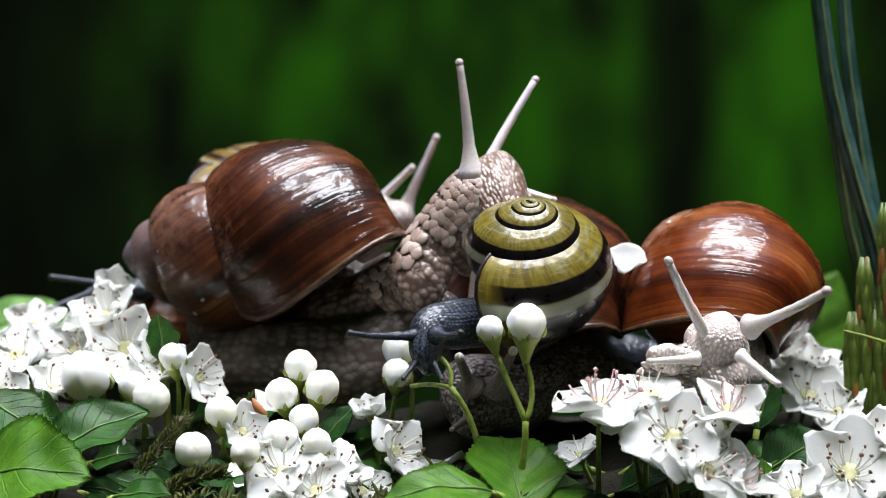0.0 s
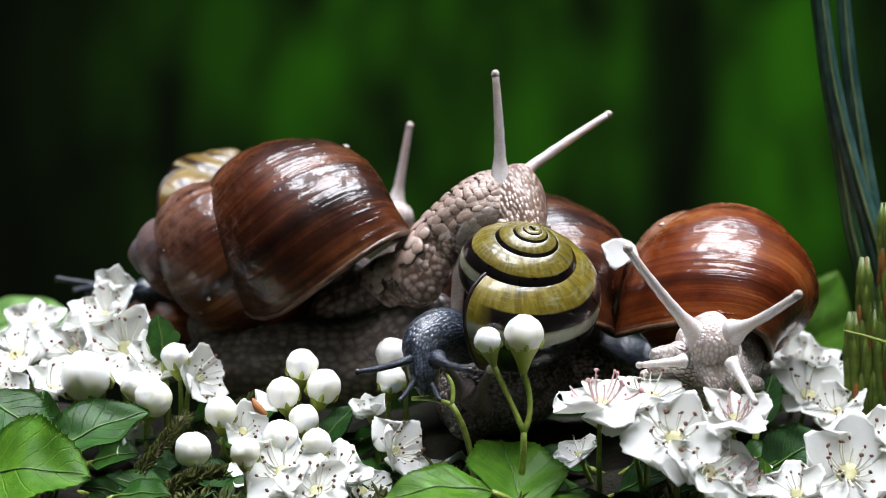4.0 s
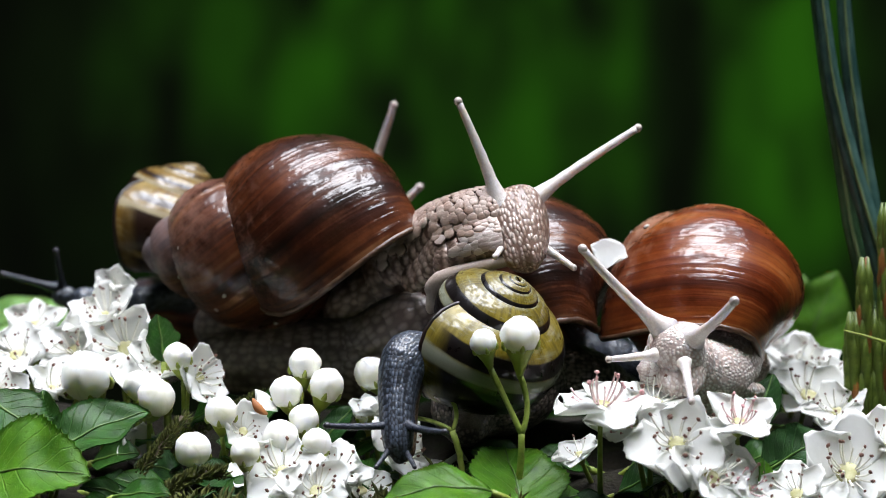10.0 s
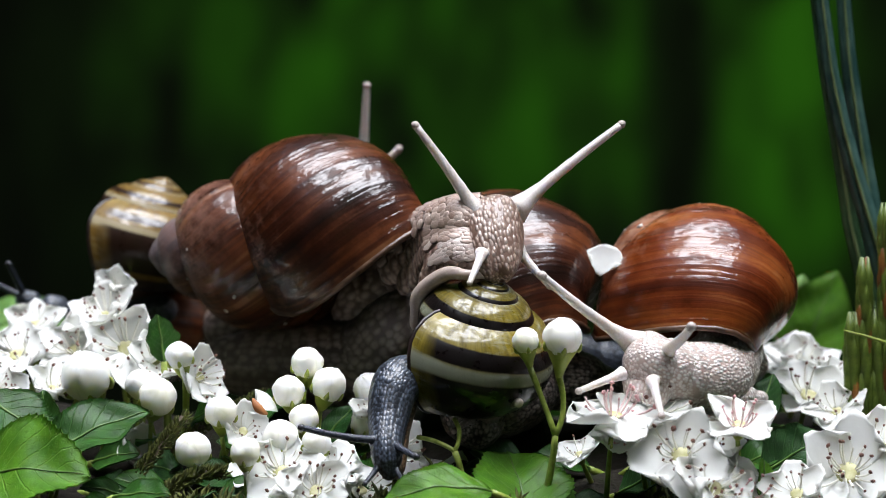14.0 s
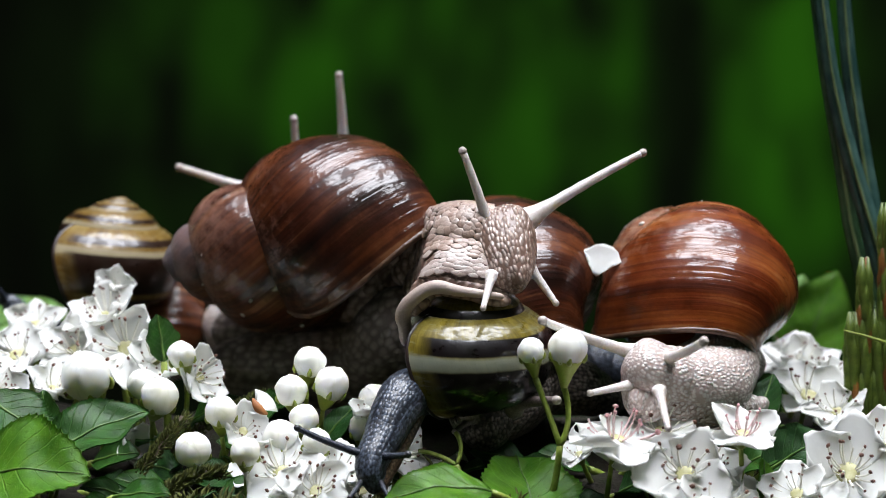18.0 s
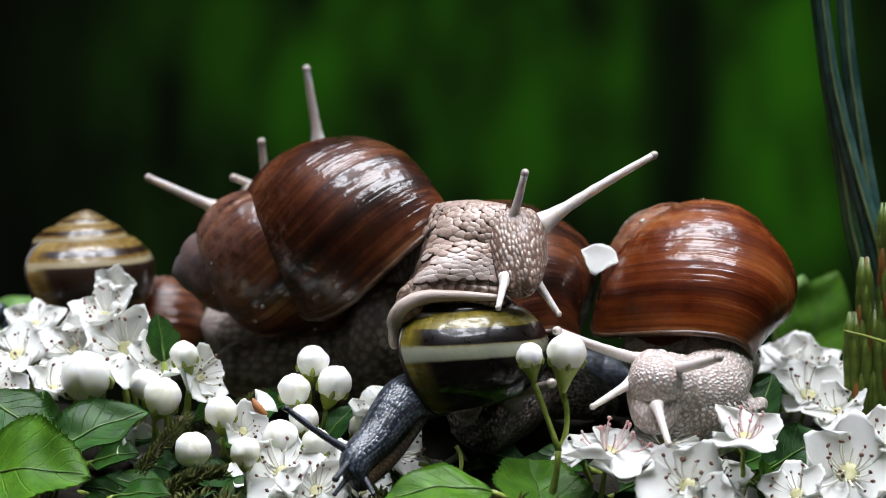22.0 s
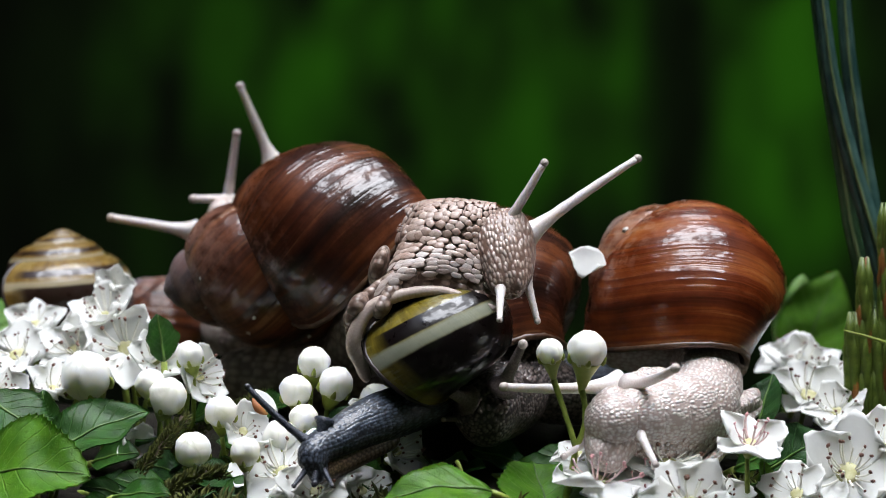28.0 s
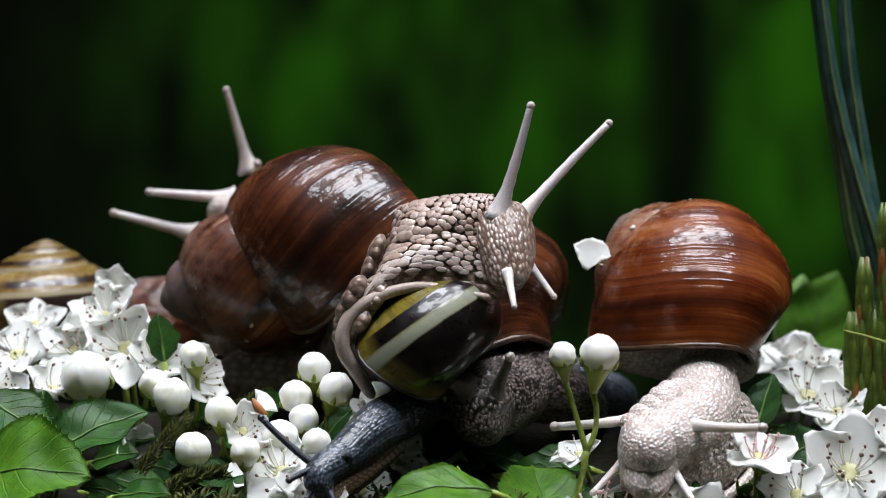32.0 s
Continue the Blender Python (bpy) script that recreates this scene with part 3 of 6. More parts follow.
    def warts(self, sheet, nf, nw, kinds, seed, height=0.15, least=0.0007, name="tubercle", low=None, top=0.95, most=0.0026, clear=(0.0, 0.0)):
        """Rows of separate raised warts that ride on a moving skin; sheet(f, w, t) gives a place on it."""
        rnd = random.Random(seed)
        for i in range(nf):
            for j in range(nw):
                f = 1 - (1 - min(max((i + rnd.uniform(-0.28, 0.28)) / (nf - 1), 0.0), 1.0)) ** 1.3
                w = (j + 0.1 + 0.5 * (i % 2) + rnd.uniform(-0.25, 0.25)) / nw * 0.97
                f, w = min(max(f, 0.0), 1.0), min(max(w * top / 0.95, 0.0), top)
                flat = low is not None and w > 0.56 + rnd.uniform(-0.08, 0.08)
                if f < clear[0] or w < clear[1]:
                    continue
                if (flat and f < 0.2) or (low is not None and ((f < 0.42 and w > 0.32) or (f < 0.5 and w > 0.55))):
                    continue
                a = min(f, 0.98)
                lf = sorted((sheet(a + 0.02, w, t) - sheet(a, w, t)).length / 0.02 / nf for t in (0, 9, 19, 30))[3]
                lw = sorted((sheet(f, w + 0.02, t) - sheet(f, w, t)).length / 0.02 / nw for t in (0, 9, 19, 30))[3]
                lf *= 1.3 * (1 - f) ** 0.23 if f < 0.995 else 0.5
                if lf < least * 0.8 or lw < least * 0.8:
                    continue
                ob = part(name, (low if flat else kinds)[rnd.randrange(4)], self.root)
                lf, lw = min(max(lf, least), most), min(max(lw, least), most * 0.8)
                ob.scale = (lf * rnd.uniform(0.48, 0.64), lw * rnd.uniform(0.47, 0.60), (0.6 if flat else 1.0) * height * (lf + lw) * 0.5 * rnd.uniform(0.8, 1.15))
                self.moves.append((ob, lambda t, f=f, w=w: self.on_skin(sheet, f, w, t)))

    def head(self, size, rows, aims, material):
        """A sculpted head: broad brow with two bosses for the feelers, narrow snout with two lip lobes. z runs to the snout, -y is its face."""
        n, m = 56, 44
        verts, faces = [], []
        for i in range(m + 1):
            s = i / m
            z = -math.cos(math.pi * s)
            r = math.sin(math.pi * s) ** 0.8
            wide = np.interp(z, (-1, -0.5, 0.2, 0.7, 1), (0.95, 1.0, 0.86, 0.78, 0.62))
            for j in range(n):
                a = 2 * math.pi * j / n
                x, y = math.cos(a) * r * wide, math.sin(a) * r * 0.86
                boss = sum(math.exp(-((x - sx * 0.55) ** 2 + (y + 0.45) ** 2 + (z + 0.55) ** 2) / 0.11) for sx in (-1, 1))
                lobe = sum(math.exp(-((x - sx * 0.42) ** 2 + (y + 0.35) ** 2 + (z - 0.85) ** 2) / 0.10) for sx in (-1, 1))
                cleft = math.exp(-(x ** 2) / 0.02) * (0.06 if y < 0 and z > 0.3 else 0.0)
                k = 1 + 0.16 * boss + 0.14 * lobe - cleft + 0.03 * noise.noise(Vector((x, y, z)) * 2.2)
                verts.append(Vector((x * k * size[0], y * k * size[1], z * k * size[2])) * 1e-4)
        for i in range(m):
            for j in range(n):
                k = (j + 1) % n
                faces.append((i * n + j, i * n + k, (i + 1) * n + k, (i + 1) * n + j))
        ob = part("head", mesh("head", verts, faces, material), self.root)

        def where(t):
            z = Vector(hermite(aims, t)).normalized()
            return place(spot(rows, t), z, (0, 1, 0.4))
        self.moves.append((ob, where))

    def key(self):
        inv = {t: self.base(t).inverted() for t in TIMES}
        walk(self.root, [(t, self.base(t)) for t in TIMES])
        for ob, where in self.moves:
            walk(ob, [(t, inv[t] @ where(t)) for t in TIMES])


def wart_mesh(seed, material):
    rnd = random.Random(seed)
    v, f = revolve([(1.0, -2.2), (0.98, 0.0), (0.84, 0.62), (0.55, 0.92), (0.05, 1.0)], 9)
    ph = rnd.uniform(0, 6)
    v = [Vector((p.x * (1 + 0.10 * math.sin(5 * math.atan2(p.y, p.x) + ph)), p.y * (1 + 0.12 * math.sin(4 * math.atan2(p.y, p.x) + ph)), p.z)) for p in v]
    return mesh("tubercle", v, f, material)


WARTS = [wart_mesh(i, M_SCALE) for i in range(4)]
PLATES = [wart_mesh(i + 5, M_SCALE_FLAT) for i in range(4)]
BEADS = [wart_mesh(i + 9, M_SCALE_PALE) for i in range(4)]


def catmull(pts, f):
    """A point at share f of a smooth line through arrays of numbers."""
    n = len(pts) - 1
    k = min(max(f, 0.0), 1.0) * n
    i = min(int(k), n - 1)
    s = k - i
    p1, p2 = pts[i], pts[i + 1]
    p0 = pts[i - 1] if i else 2 * p1 - p2
    p3 = pts[i + 2] if i + 2 <= n else 2 * p2 - p1
    return 0.5 * ((2 * p1) + (p2 - p0) * s + (2 * p0 - 5 * p1 + 4 * p2 - p3) * s * s + (3 * p1 - p0 - 3 * p2 + p3) * s ** 3)


ROMAN = dict(a=0.0126, b=0.0150, c=0.0085, t=0.0355, turns=5.5, growth=1.42, tight=1.95, rise=2.7, oblique=-0.52, bumpy=0.02)
ROUND = dict(a=0.0126, b=0.0145, c=0.0088, t=0.0225, turns=5.2, growth=1.5, tight=2.0, rise=2.4, oblique=-0.95, bumpy=0.02)
GROVE = dict(a=0.0078, b=0.0072, c=0.0066, t=0.0125, turns=4.8, growth=1.55, tight=1.75, rise=2.0, oblique=-0.25, bumpy=0.01, lip_material=M_LIP_DARK)
SNAILS = []


def tip_rows(rows, d):
    return [(t, u, v, d) for t, u, v in rows]


def build_big_snail():
    shell = [(0, 562, 432, 20, -0.985, 0.13, -0.06, 0, 0.42, -0.9),
             (6, 580, 429, 20, -0.985, 0.12, -0.06, 0, 0.42, -0.9),
             (9, 594, 424, 20, -0.99, 0.12, -0.07, 0, 0.42, -0.9),
             (13, 606, 422, 20, -0.99, 0.10, -0.08, 0, 0.42, -0.9),
             (19, 640, 422, 20, -0.98, 0.08, -0.13, 0, 0.42, -0.9),
             (23, 650, 424, 20, -0.975, 0.08, -0.18, 0, 0.42, -0.9),
             (28, 628, 430, 20, -0.96, 0.10, -0.24, 0, 0.42, -0.9),
             (32, 618, 436, 20, -0.95, 0.10, -0.28, 0, 0.42, -0.9)]
    s = Snail("large brown-shelled snail with netted buff neck stretched over another", shell, M_SHELL, 1.045, **ROMAN)
    add_flecks(s.shell, 9, 0.55, 0.93, 0.00045, 3, "pale lime fleck")
    n0 = [(0, 600, 560, 13), (9, 640, 540, 13), (19, 660, 520, 14), (25.5, 640, 510, 14), (32, 610, 510, 14)]
    n1 = [(0, 695, 505, 8), (6, 715, 485, 9), (13, 715, 475, 9), (19, 730, 462, 9), (23, 728, 455, 8), (28, 690, 460, 6), (32, 670, 465, 6)]
    n2 = [(0, 768, 430, 9), (3, 770, 425, 9), (6, 790, 412, 8), (9, 785, 412, 6), (13, 770, 415, 2), (19, 780, 440, -3), (23, 770, 440, -4), (28, 730, 440, -6), (32, 715, 435, -6)]
    n3 = [(0, 820, 370, 8), (3, 835, 365, 7), (6, 850, 385, 5), (9, 850, 400, 2), (13, 835, 410, -2), (19, 860, 440, -6), (23, 860, 438, -7), (28, 820, 435, -8), (32, 810, 430, -8)]
    n4 = [(0, 880, 340, 7), (3, 908, 346, 6), (6, 916, 368, 4), (9, 928, 376, 0), (11, 908, 380, -2), (13, 884, 387, -5), (17, 885, 408, -8), (19, 920, 414, -9), (23, 922, 414, -10), (28, 900, 412, -11), (32, 900, 398, -11)]
    # the upper line of the neck, from under the shell's lip to the brow
    ridge = ((0, 640, 490, 690, 450, 735, 392, 775, 340, 808, 304, 842, 292), (3, 645, 488, 695, 447, 745, 386, 795, 336, 840, 304, 878, 293),
             (6, 655, 470, 705, 428, 752, 384, 800, 345, 850, 320, 890, 318), (9, 665, 445, 715, 400, 755, 367, 800, 346, 850, 330, 892, 326),
             (13, 662, 430, 712, 388, 750, 365, 790, 348, 820, 341, 850, 337), (17, 690, 420, 735, 382, 770, 362, 805, 353, 832, 356, 855, 360),
             (19, 705, 415, 755, 376, 790, 365, 830, 360, 860, 361, 890, 363), (23, 705, 408, 755, 370, 790, 360, 830, 355, 862, 357, 892, 362),
             (25.5, 695, 405, 748, 368, 785, 358, 825, 353, 860, 354, 888, 360), (28, 660, 408, 712, 373, 748, 359, 790, 353, 835, 355, 875, 360),
             (30, 655, 412, 705, 374, 740, 359, 780, 353, 830, 354, 872, 357), (32, 640, 415, 690, 378, 730, 360, 780, 349, 830, 344, 870, 345))
    chin = [(0, 893, 352, 4), (3, 925, 375, 3), (6, 930, 410, 0), (9, 934, 435, -4), (11, 914, 440, -6), (13, 878, 455, -9), (17, 884, 470, -12), (19, 912, 480, -13), (23, 912, 485, -14), (28, 896, 490, -15), (32, 896, 478, -15)]
    mid = [(t, *(hermite(n4, t) * 0.5 + hermite(chin, t) * 0.5 + np.array((2, 0, -1)))) for t in (0, 3, 6, 9, 11, 13, 17, 19, 23, 28, 32)]
    s.head((60, 54, 84), [(t, u - 7, v, d) for t, u, v, d in mid], [(t, *(Vector((0.25, -0.55, -0.9)) + (spot(chin, t) - spot(n4, t)) * 55)) for t in (0, 3, 6, 9, 11, 13, 17, 19, 23, 28, 32)], M_SKIN_HEAD)
    r0 = [(0, 835, 560, 6), (6, 790, 540, 4), (9, 772, 530, 0), (13, 742, 555, -6), (17, 722, 585, -10), (19, 712, 595, -14), (23, 692, 600, -15), (28, 642, 655, -15), (32, 648, 685, -15)]
    r1 = [(0, 845, 490, 6), (6, 798, 470, 2), (9, 785, 490, -2), (13, 752, 510, -8), (17, 724, 545, -12), (19, 712, 545, -17), (23, 697, 560, -17), (28, 626, 600, -17), (32, 606, 610, -17)]
    r2 = [(0, 855, 430, 6), (6, 845, 425, 0), (9, 865, 465, -4), (13, 795, 482, -10), (17, 770, 500, -15), (19, 755, 520, -17), (23, 735, 530, -17), (28, 665, 540, -17), (32, 635, 545, -17)]
    r3 = [(0, 890, 385, 6), (6, 900, 425, 0), (9, 915, 455, -5), (13, 830, 480, -11), (17, 815, 505, -17), (19, 820, 525, -17), (23, 800, 522, -17), (28, 770, 515, -17), (32, 735, 508, -17)]
    r4 = [(0, 930, 370, 5), (6, 945, 435, -1), (9, 960, 445, -6), (13, 860, 480, -11), (17, 870, 510, -17), (19, 885, 535, -17), (23, 868, 525, -17), (28, 870, 545, -17), (32, 855, 525, -17)]
    s.chain("foot_edge", 44, (11, 13, 12, 9, 6), [[(t, u, v, d - 1.2) for t, u, v, d in r] for r in (r0, r1, r2, r3, r4)], M_RIM, 2.2, 1.0)

    def lines(t):
        """Upper line, middle line and foot's edge of the neck at t: arrays of u, v, d."""
        top = hermite(ridge, t).reshape(6, 2)
        deep = [hermite(r, t)[2] for r in (n0, n1, n2, n3, n4)]
        deep = deep[:4] + [(deep[3] + deep[4]) / 2, deep[4]]
        low = [hermite(r, t) for r in (r0, r1, r2, r3, r4)]
        k = max(0.0, 1 - t / 20)
        low = [low[0] + np.array((-10 - 60 * k, 10 + 60 * k, 14 - 5 * k)), low[0] + np.array((-15, 35, 3)) * k] + low[1:]
        tops, mids = [], []
        for p, d, q in zip(top, deep, low):
            tops.append(np.array((p[0], p[1], d)))
            m = p + (q[:2] - p) * 0.42
            mids.append(np.array((m[0], m[1], d)))
        return tops, mids, low
    known = {}

    def sheet(f, w, t):
        """A place on the neck's skin: f from shell to brow, w from the upper line to the foot's edge."""
        if (f, t) not in known:
            if t not in known:
                known[t] = lines(t)
            known[f, t] = [catmull(line, f) for line in known[t]]
        top, mid, low = known[f, t]
        ease = max(0.0, (f - 0.68) / 0.32) ** 2
        front = np.array((0, 0, -6.6 + 2.6 * ease))
        if w < 0.45:
            a = w / 0.45 * math.pi / 2
            return at(*(mid + (top - mid) * math.cos(a) + front * math.sin(a)))
        k = (w - 0.45) / 0.55
        p = (mid + front) * (1 - k) + (low + np.array((0, 0, -0.9))) * k
        p[2] -= 1.6 * (1 - ease) * math.sin(math.pi * k)
        return at(*p)

    s.chain("neck", 6, (60, 68, 66), ([(t, u, v, d + 8) for t, u, v, d in n0], [(t, u, v + 20, d + 10) for t, u, v, d in n1], [(0, 725, 530, 20), (9, 725, 520, 20), (19, 720, 520, 18), (32, 670, 520, 16)]), M_SKIN, 1.3, 0.9)
    s.chain("neck", 6, (50, 54, 50), [[(t, u - 15, v - 66, d + 12) for t, u, v, d in n0], [(t, u + 45, v - 42, d + 13) for t, u, v, d in n0], [(t, u - 5, v - 8, d + 15) for t, u, v, d in n1]], M_SKIN_FOOT, 1.4, 0.9)
    s.hide(sheet, 17, 14, 0.0016, M_SKIN, clear=(0.40, 0.52))
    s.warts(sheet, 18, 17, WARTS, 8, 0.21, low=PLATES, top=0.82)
    f0 = [(0, 410, 640, 20), (9, 420, 640, 24), (19, 460, 650, 26), (32, 470, 670, 28)]
    f1 = [(0, 520, 640, 16), (9, 530, 640, 20), (19, 560, 650, 24), (32, 560, 670, 26)]
    f2 = [(0, 640, 640, 12), (9, 640, 635, 16), (19, 650, 640, 20), (32, 630, 640, 22)]
    f3 = [(0, 720, 595, 11), (9, 695, 600, 12), (19, 690, 590, 14), (32, 650, 580, 14)]
    s.chain("foot", 12, (58, 76, 82, 78, 68), (f0, f1, f2, f3), M_SKIN_FOOT, 1.7, 0.8)
    s.chain("foot", 9, (60, 74, 74, 66), [[(t, u + 10, v - 62, d + 9) for t, u, v, d in r] for r in (f0, f1, f2, f3)], M_SKIN_FOOT, 1.7, 0.8)
    tl = [(0, 813, 112), (1, 833, 107), (2, 850, 118), (3, 869, 119), (6, 887, 165), (7, 896, 176), (8, 867, 176), (9, 847, 173), (10, 811, 180), (11, 783, 182), (12, 751, 186), (13, 750, 207), (14.5, 733, 229), (17, 773, 257)]
    tl2 = [(18, 819, 268), (19, 881, 292), (20, 928, 307), (21, 943, 306), (22, 929, 307), (23, 919, 288), (24, 911, 287), (25.5, 918, 294), (28, 963, 289), (29, 945, 271), (30, 943, 238), (31, 935, 210), (32, 939, 188)]
    tr = [(0, 947, 142), (1, 989, 157), (2, 1024, 168), (3, 1053, 185), (6, 1119, 237), (7, 1126, 252), (9, 1132, 236), (11, 1122, 220), (13, 1103, 220), (16.5, 1100, 225), (17, 1113, 239)]
    tr2 = [(18, 1137, 271), (19, 1157, 280), (20, 1167, 294), (21, 1164, 289), (22, 1157, 275), (23, 1147, 265), (24, 1148, 260), (25.5, 1149, 273), (28, 1128, 281), (29, 1119, 273), (30, 1094, 251), (31, 1067, 227), (32, 1077, 219)]
    bl = [(0, 833, 305), (3, 875, 300), (6, 893, 335), (9, 892, 350), (11, 866, 358), (13, 843, 368), (17, 847, 392), (19, 882, 408), (21, 902, 405), (23, 892, 412), (25.5, 880, 405), (28, 884, 412), (30, 880, 405), (32, 882, 380)]
    br = [(0, 862, 295), (3, 910, 303), (6, 940, 330), (9, 945, 352), (11, 935, 358), (13, 915, 368), (17, 915, 385), (19, 945, 398), (21, 955, 398), (23, 955, 398), (25.5, 935, 398), (28, 940, 412), (30, 935, 398), (32, 930, 377)]

    def depth(rows, off):
        """Rows kept at the head's own depth, set off by so many millimetres."""
        return [(t, u, v, hermite(n4, t)[2] + off) for t, u, v in rows]
    s.tentacle("tentacle", 205, 15, 6.2, depth(tl + tl2, -5), depth(bl, -2.5), M_HORN, M_EYE, 0.012)
    s.tentacle("tentacle", 250, 14, 6.2, depth(tr + tr2, 6), depth(br, 1.5), M_HORN, M_EYE, -0.012)
    ll = [(0, 890, 372), (6, 905, 420), (9, 898, 442), (11, 852, 468), (13, 833, 490), (17, 838, 533), (19, 875, 553), (21, 888, 541), (23, 875, 550), (25.5, 882, 552), (28, 884, 566), (30, 887, 555), (32, 910, 543)]
    lb = [(0, 840, 400), (6, 900, 380), (9, 925, 400), (11, 875, 435), (13, 856, 440), (17, 858, 475), (19, 887, 490), (21, 897, 490), (23, 890, 495), (25.5, 888, 500), (28, 886, 510), (30, 888, 500), (32, 898, 480)]
    lr = [(0, 980, 354), (3, 965, 385), (6, 985, 435), (9, 1020, 463), (11, 1002, 484), (13, 974, 500), (17, 978, 527), (19, 989, 546), (21, 985, 557), (23, 990, 552), (25.5, 978, 548), (28, 951, 568), (30, 962, 540), (32, 980, 525)]
    lrb = [(0, 940, 343), (3, 930, 360), (6, 945, 410), (9, 975, 430), (11, 955, 452), (13, 935, 458), (17, 935, 475), (19, 955, 490), (21, 958, 508), (23, 955, 508), (25.5, 948, 505), (28, 938, 520), (30, 938, 500), (32, 945, 480)]
    s.tentacle("lower_tentacle", 84, 10, 4.6, [(t, u, v, hermite(n4, t)[2] - (10.5 if t < 12 else 14.5)) for t, u, v in ll], [(t, u, v, hermite(n4, t)[2] - (2.5 if t < 12 else 8.0)) for t, u, v in lb], M_HORN, M_EYE)
    s.tentacle("lower_tentacle", 85, 11, 5, depth(lr, -3), depth(lrb, -1), M_HORN, M_EYE)
    SNAILS.append(s)


def build_facing_snail():
    shell = [(0, 1292, 545, 14, -0.50, 0.56, 0.64, -0.31, 0.63, -0.71),
             (6, 1272, 549, 14, -0.53, 0.52, 0.66, -0.31, 0.63, -0.71),
             (13, 1245, 549, 14, -0.55, 0.48, 0.66, -0.31, 0.63, -0.71),
             (19, 1244, 544, 14, -0.55, 0.44, 0.70, -0.32, 0.65, -0.66),
             (23, 1240, 540, 14, -0.54, 0.40, 0.73, -0.35, 0.69, -0.60),
             (25.5, 1230, 539, 14, -0.57, 0.38, 0.73, -0.40, 0.70, -0.56),
             (28, 1224, 542, 14, -0.62, 0.34, 0.70, -0.344, 0.753, -0.557),
             (30, 1252, 540, 14, -0.62, 0.32, 0.70, -0.344, 0.753, -0.557),
             (32, 1234, 540, 14, -0.61, 0.32, 0.71, -0.344, 0.753, -0.557)]
    s = Snail("red-brown snail with a cream face crawling down over white blossom", shell, M_SHELL_RED, 0.99, **ROUND)
    add_flecks(s.shell, 34, 0.40, 0.92, 0.00055, 4, "pale lime fleck")
    b0 = [(0, 1290, 620, 6), (9, 1290, 620, 6), (19, 1280, 630, 4), (32, 1240, 660, 4)]
    b1 = [(0, 1265, 650, -2), (6, 1270, 660, -2), (13, 1260, 665, -4), (19, 1262, 680, -6), (25.5, 1240, 700, -8), (32, 1240, 735, -10)]
    b2 = [(0, 1255, 650, -8), (6, 1250, 655, -8), (13, 1210, 665, -10), (19, 1215, 685, -12), (25.5, 1190, 710, -15), (28, 1170, 735, -17), (32, 1210, 765, -18)]
    b3 = [(0, 1275, 610, -13), (3, 1272, 608, -13), (6, 1232, 618, -14), (9, 1210, 622, -15), (11, 1190, 625, -16), (13, 1158, 640, -17), (17, 1145, 655, -18), (19, 1158, 662, -19), (21, 1168, 672, -20), (23, 1150, 685, -21), (25.5, 1115, 708, -22), (28, 1085, 745, -24), (30, 1102, 765, -26), (32, 1148, 795, -27)]
    s.chain("body", 7, (64, 70, 66, 56, 46), (b0, b1, b2, b3), M_SKIN_PALE, 1.1, 0.95, (0.3, 1, 0))
    s.chain("neck", 7, (40, 46, 46, 40), ([(0, 1220, 640, 12), (19, 1170, 630, 14), (28, 1110, 618, 14), (32, 1130, 625, 14)], [(0, 1270, 640, 12), (19, 1240, 630, 14), (28, 1190, 628, 14), (32, 1210, 632, 14)], [(0, 1310, 645, 12), (19, 1300, 640, 14), (28, 1270, 640, 14), (32, 1290, 640, 14)]), M_SKIN_PALE, 1.4, 0.9)
    # upper line and foot's edge of the body, each from the shell to the head
    crown = ((0, 1335, 640, 1305, 590, 1262, 566, 1195, 605), (3, 1330, 635, 1300, 595, 1255, 566, 1190, 600), (6, 1310, 635, 1290, 600, 1240, 562, 1195, 580), (9, 1310, 645, 1275, 612, 1215, 565, 1170, 585),
             (13, 1318, 670, 1272, 605, 1205, 573, 1145, 590), (19, 1335, 692, 1280, 622, 1195, 587, 1130, 618), (23, 1338, 695, 1285, 645, 1195, 597, 1125, 630), (25.5, 1335, 690, 1275, 642, 1180, 600, 1105, 642),
             (28, 1330, 685, 1255, 645, 1150, 615, 1085, 660), (30, 1345, 688, 1285, 645, 1170, 620, 1095, 684), (32, 1335, 688, 1270, 645, 1180, 634, 1112, 696))
    skirt = ((0, 1345, 690, 1300, 700, 1230, 690, 1155, 655), (3, 1345, 700, 1300, 710, 1220, 695, 1160, 660), (6, 1350, 715, 1290, 720, 1210, 705, 1165, 668), (9, 1346, 716, 1270, 723, 1200, 725, 1150, 692),
             (13, 1350, 728, 1270, 738, 1195, 738, 1140, 722), (19, 1358, 740, 1290, 770, 1215, 780, 1150, 757), (23, 1357, 735, 1300, 785, 1220, 805, 1145, 792), (25.5, 1352, 728, 1290, 795, 1205, 828, 1120, 815),
             (28, 1345, 720, 1275, 802, 1190, 852, 1095, 838), (30, 1357, 722, 1290, 818, 1230, 866, 1115, 876), (32, 1352, 790, 1330, 840, 1260, 892, 1125, 892))
    deep = ((0, 0, -5, -9, -11), (9, 0, -6, -10, -12), (19, 0, -8, -13, -15), (32, 0, -10, -17, -20))
    known = {}

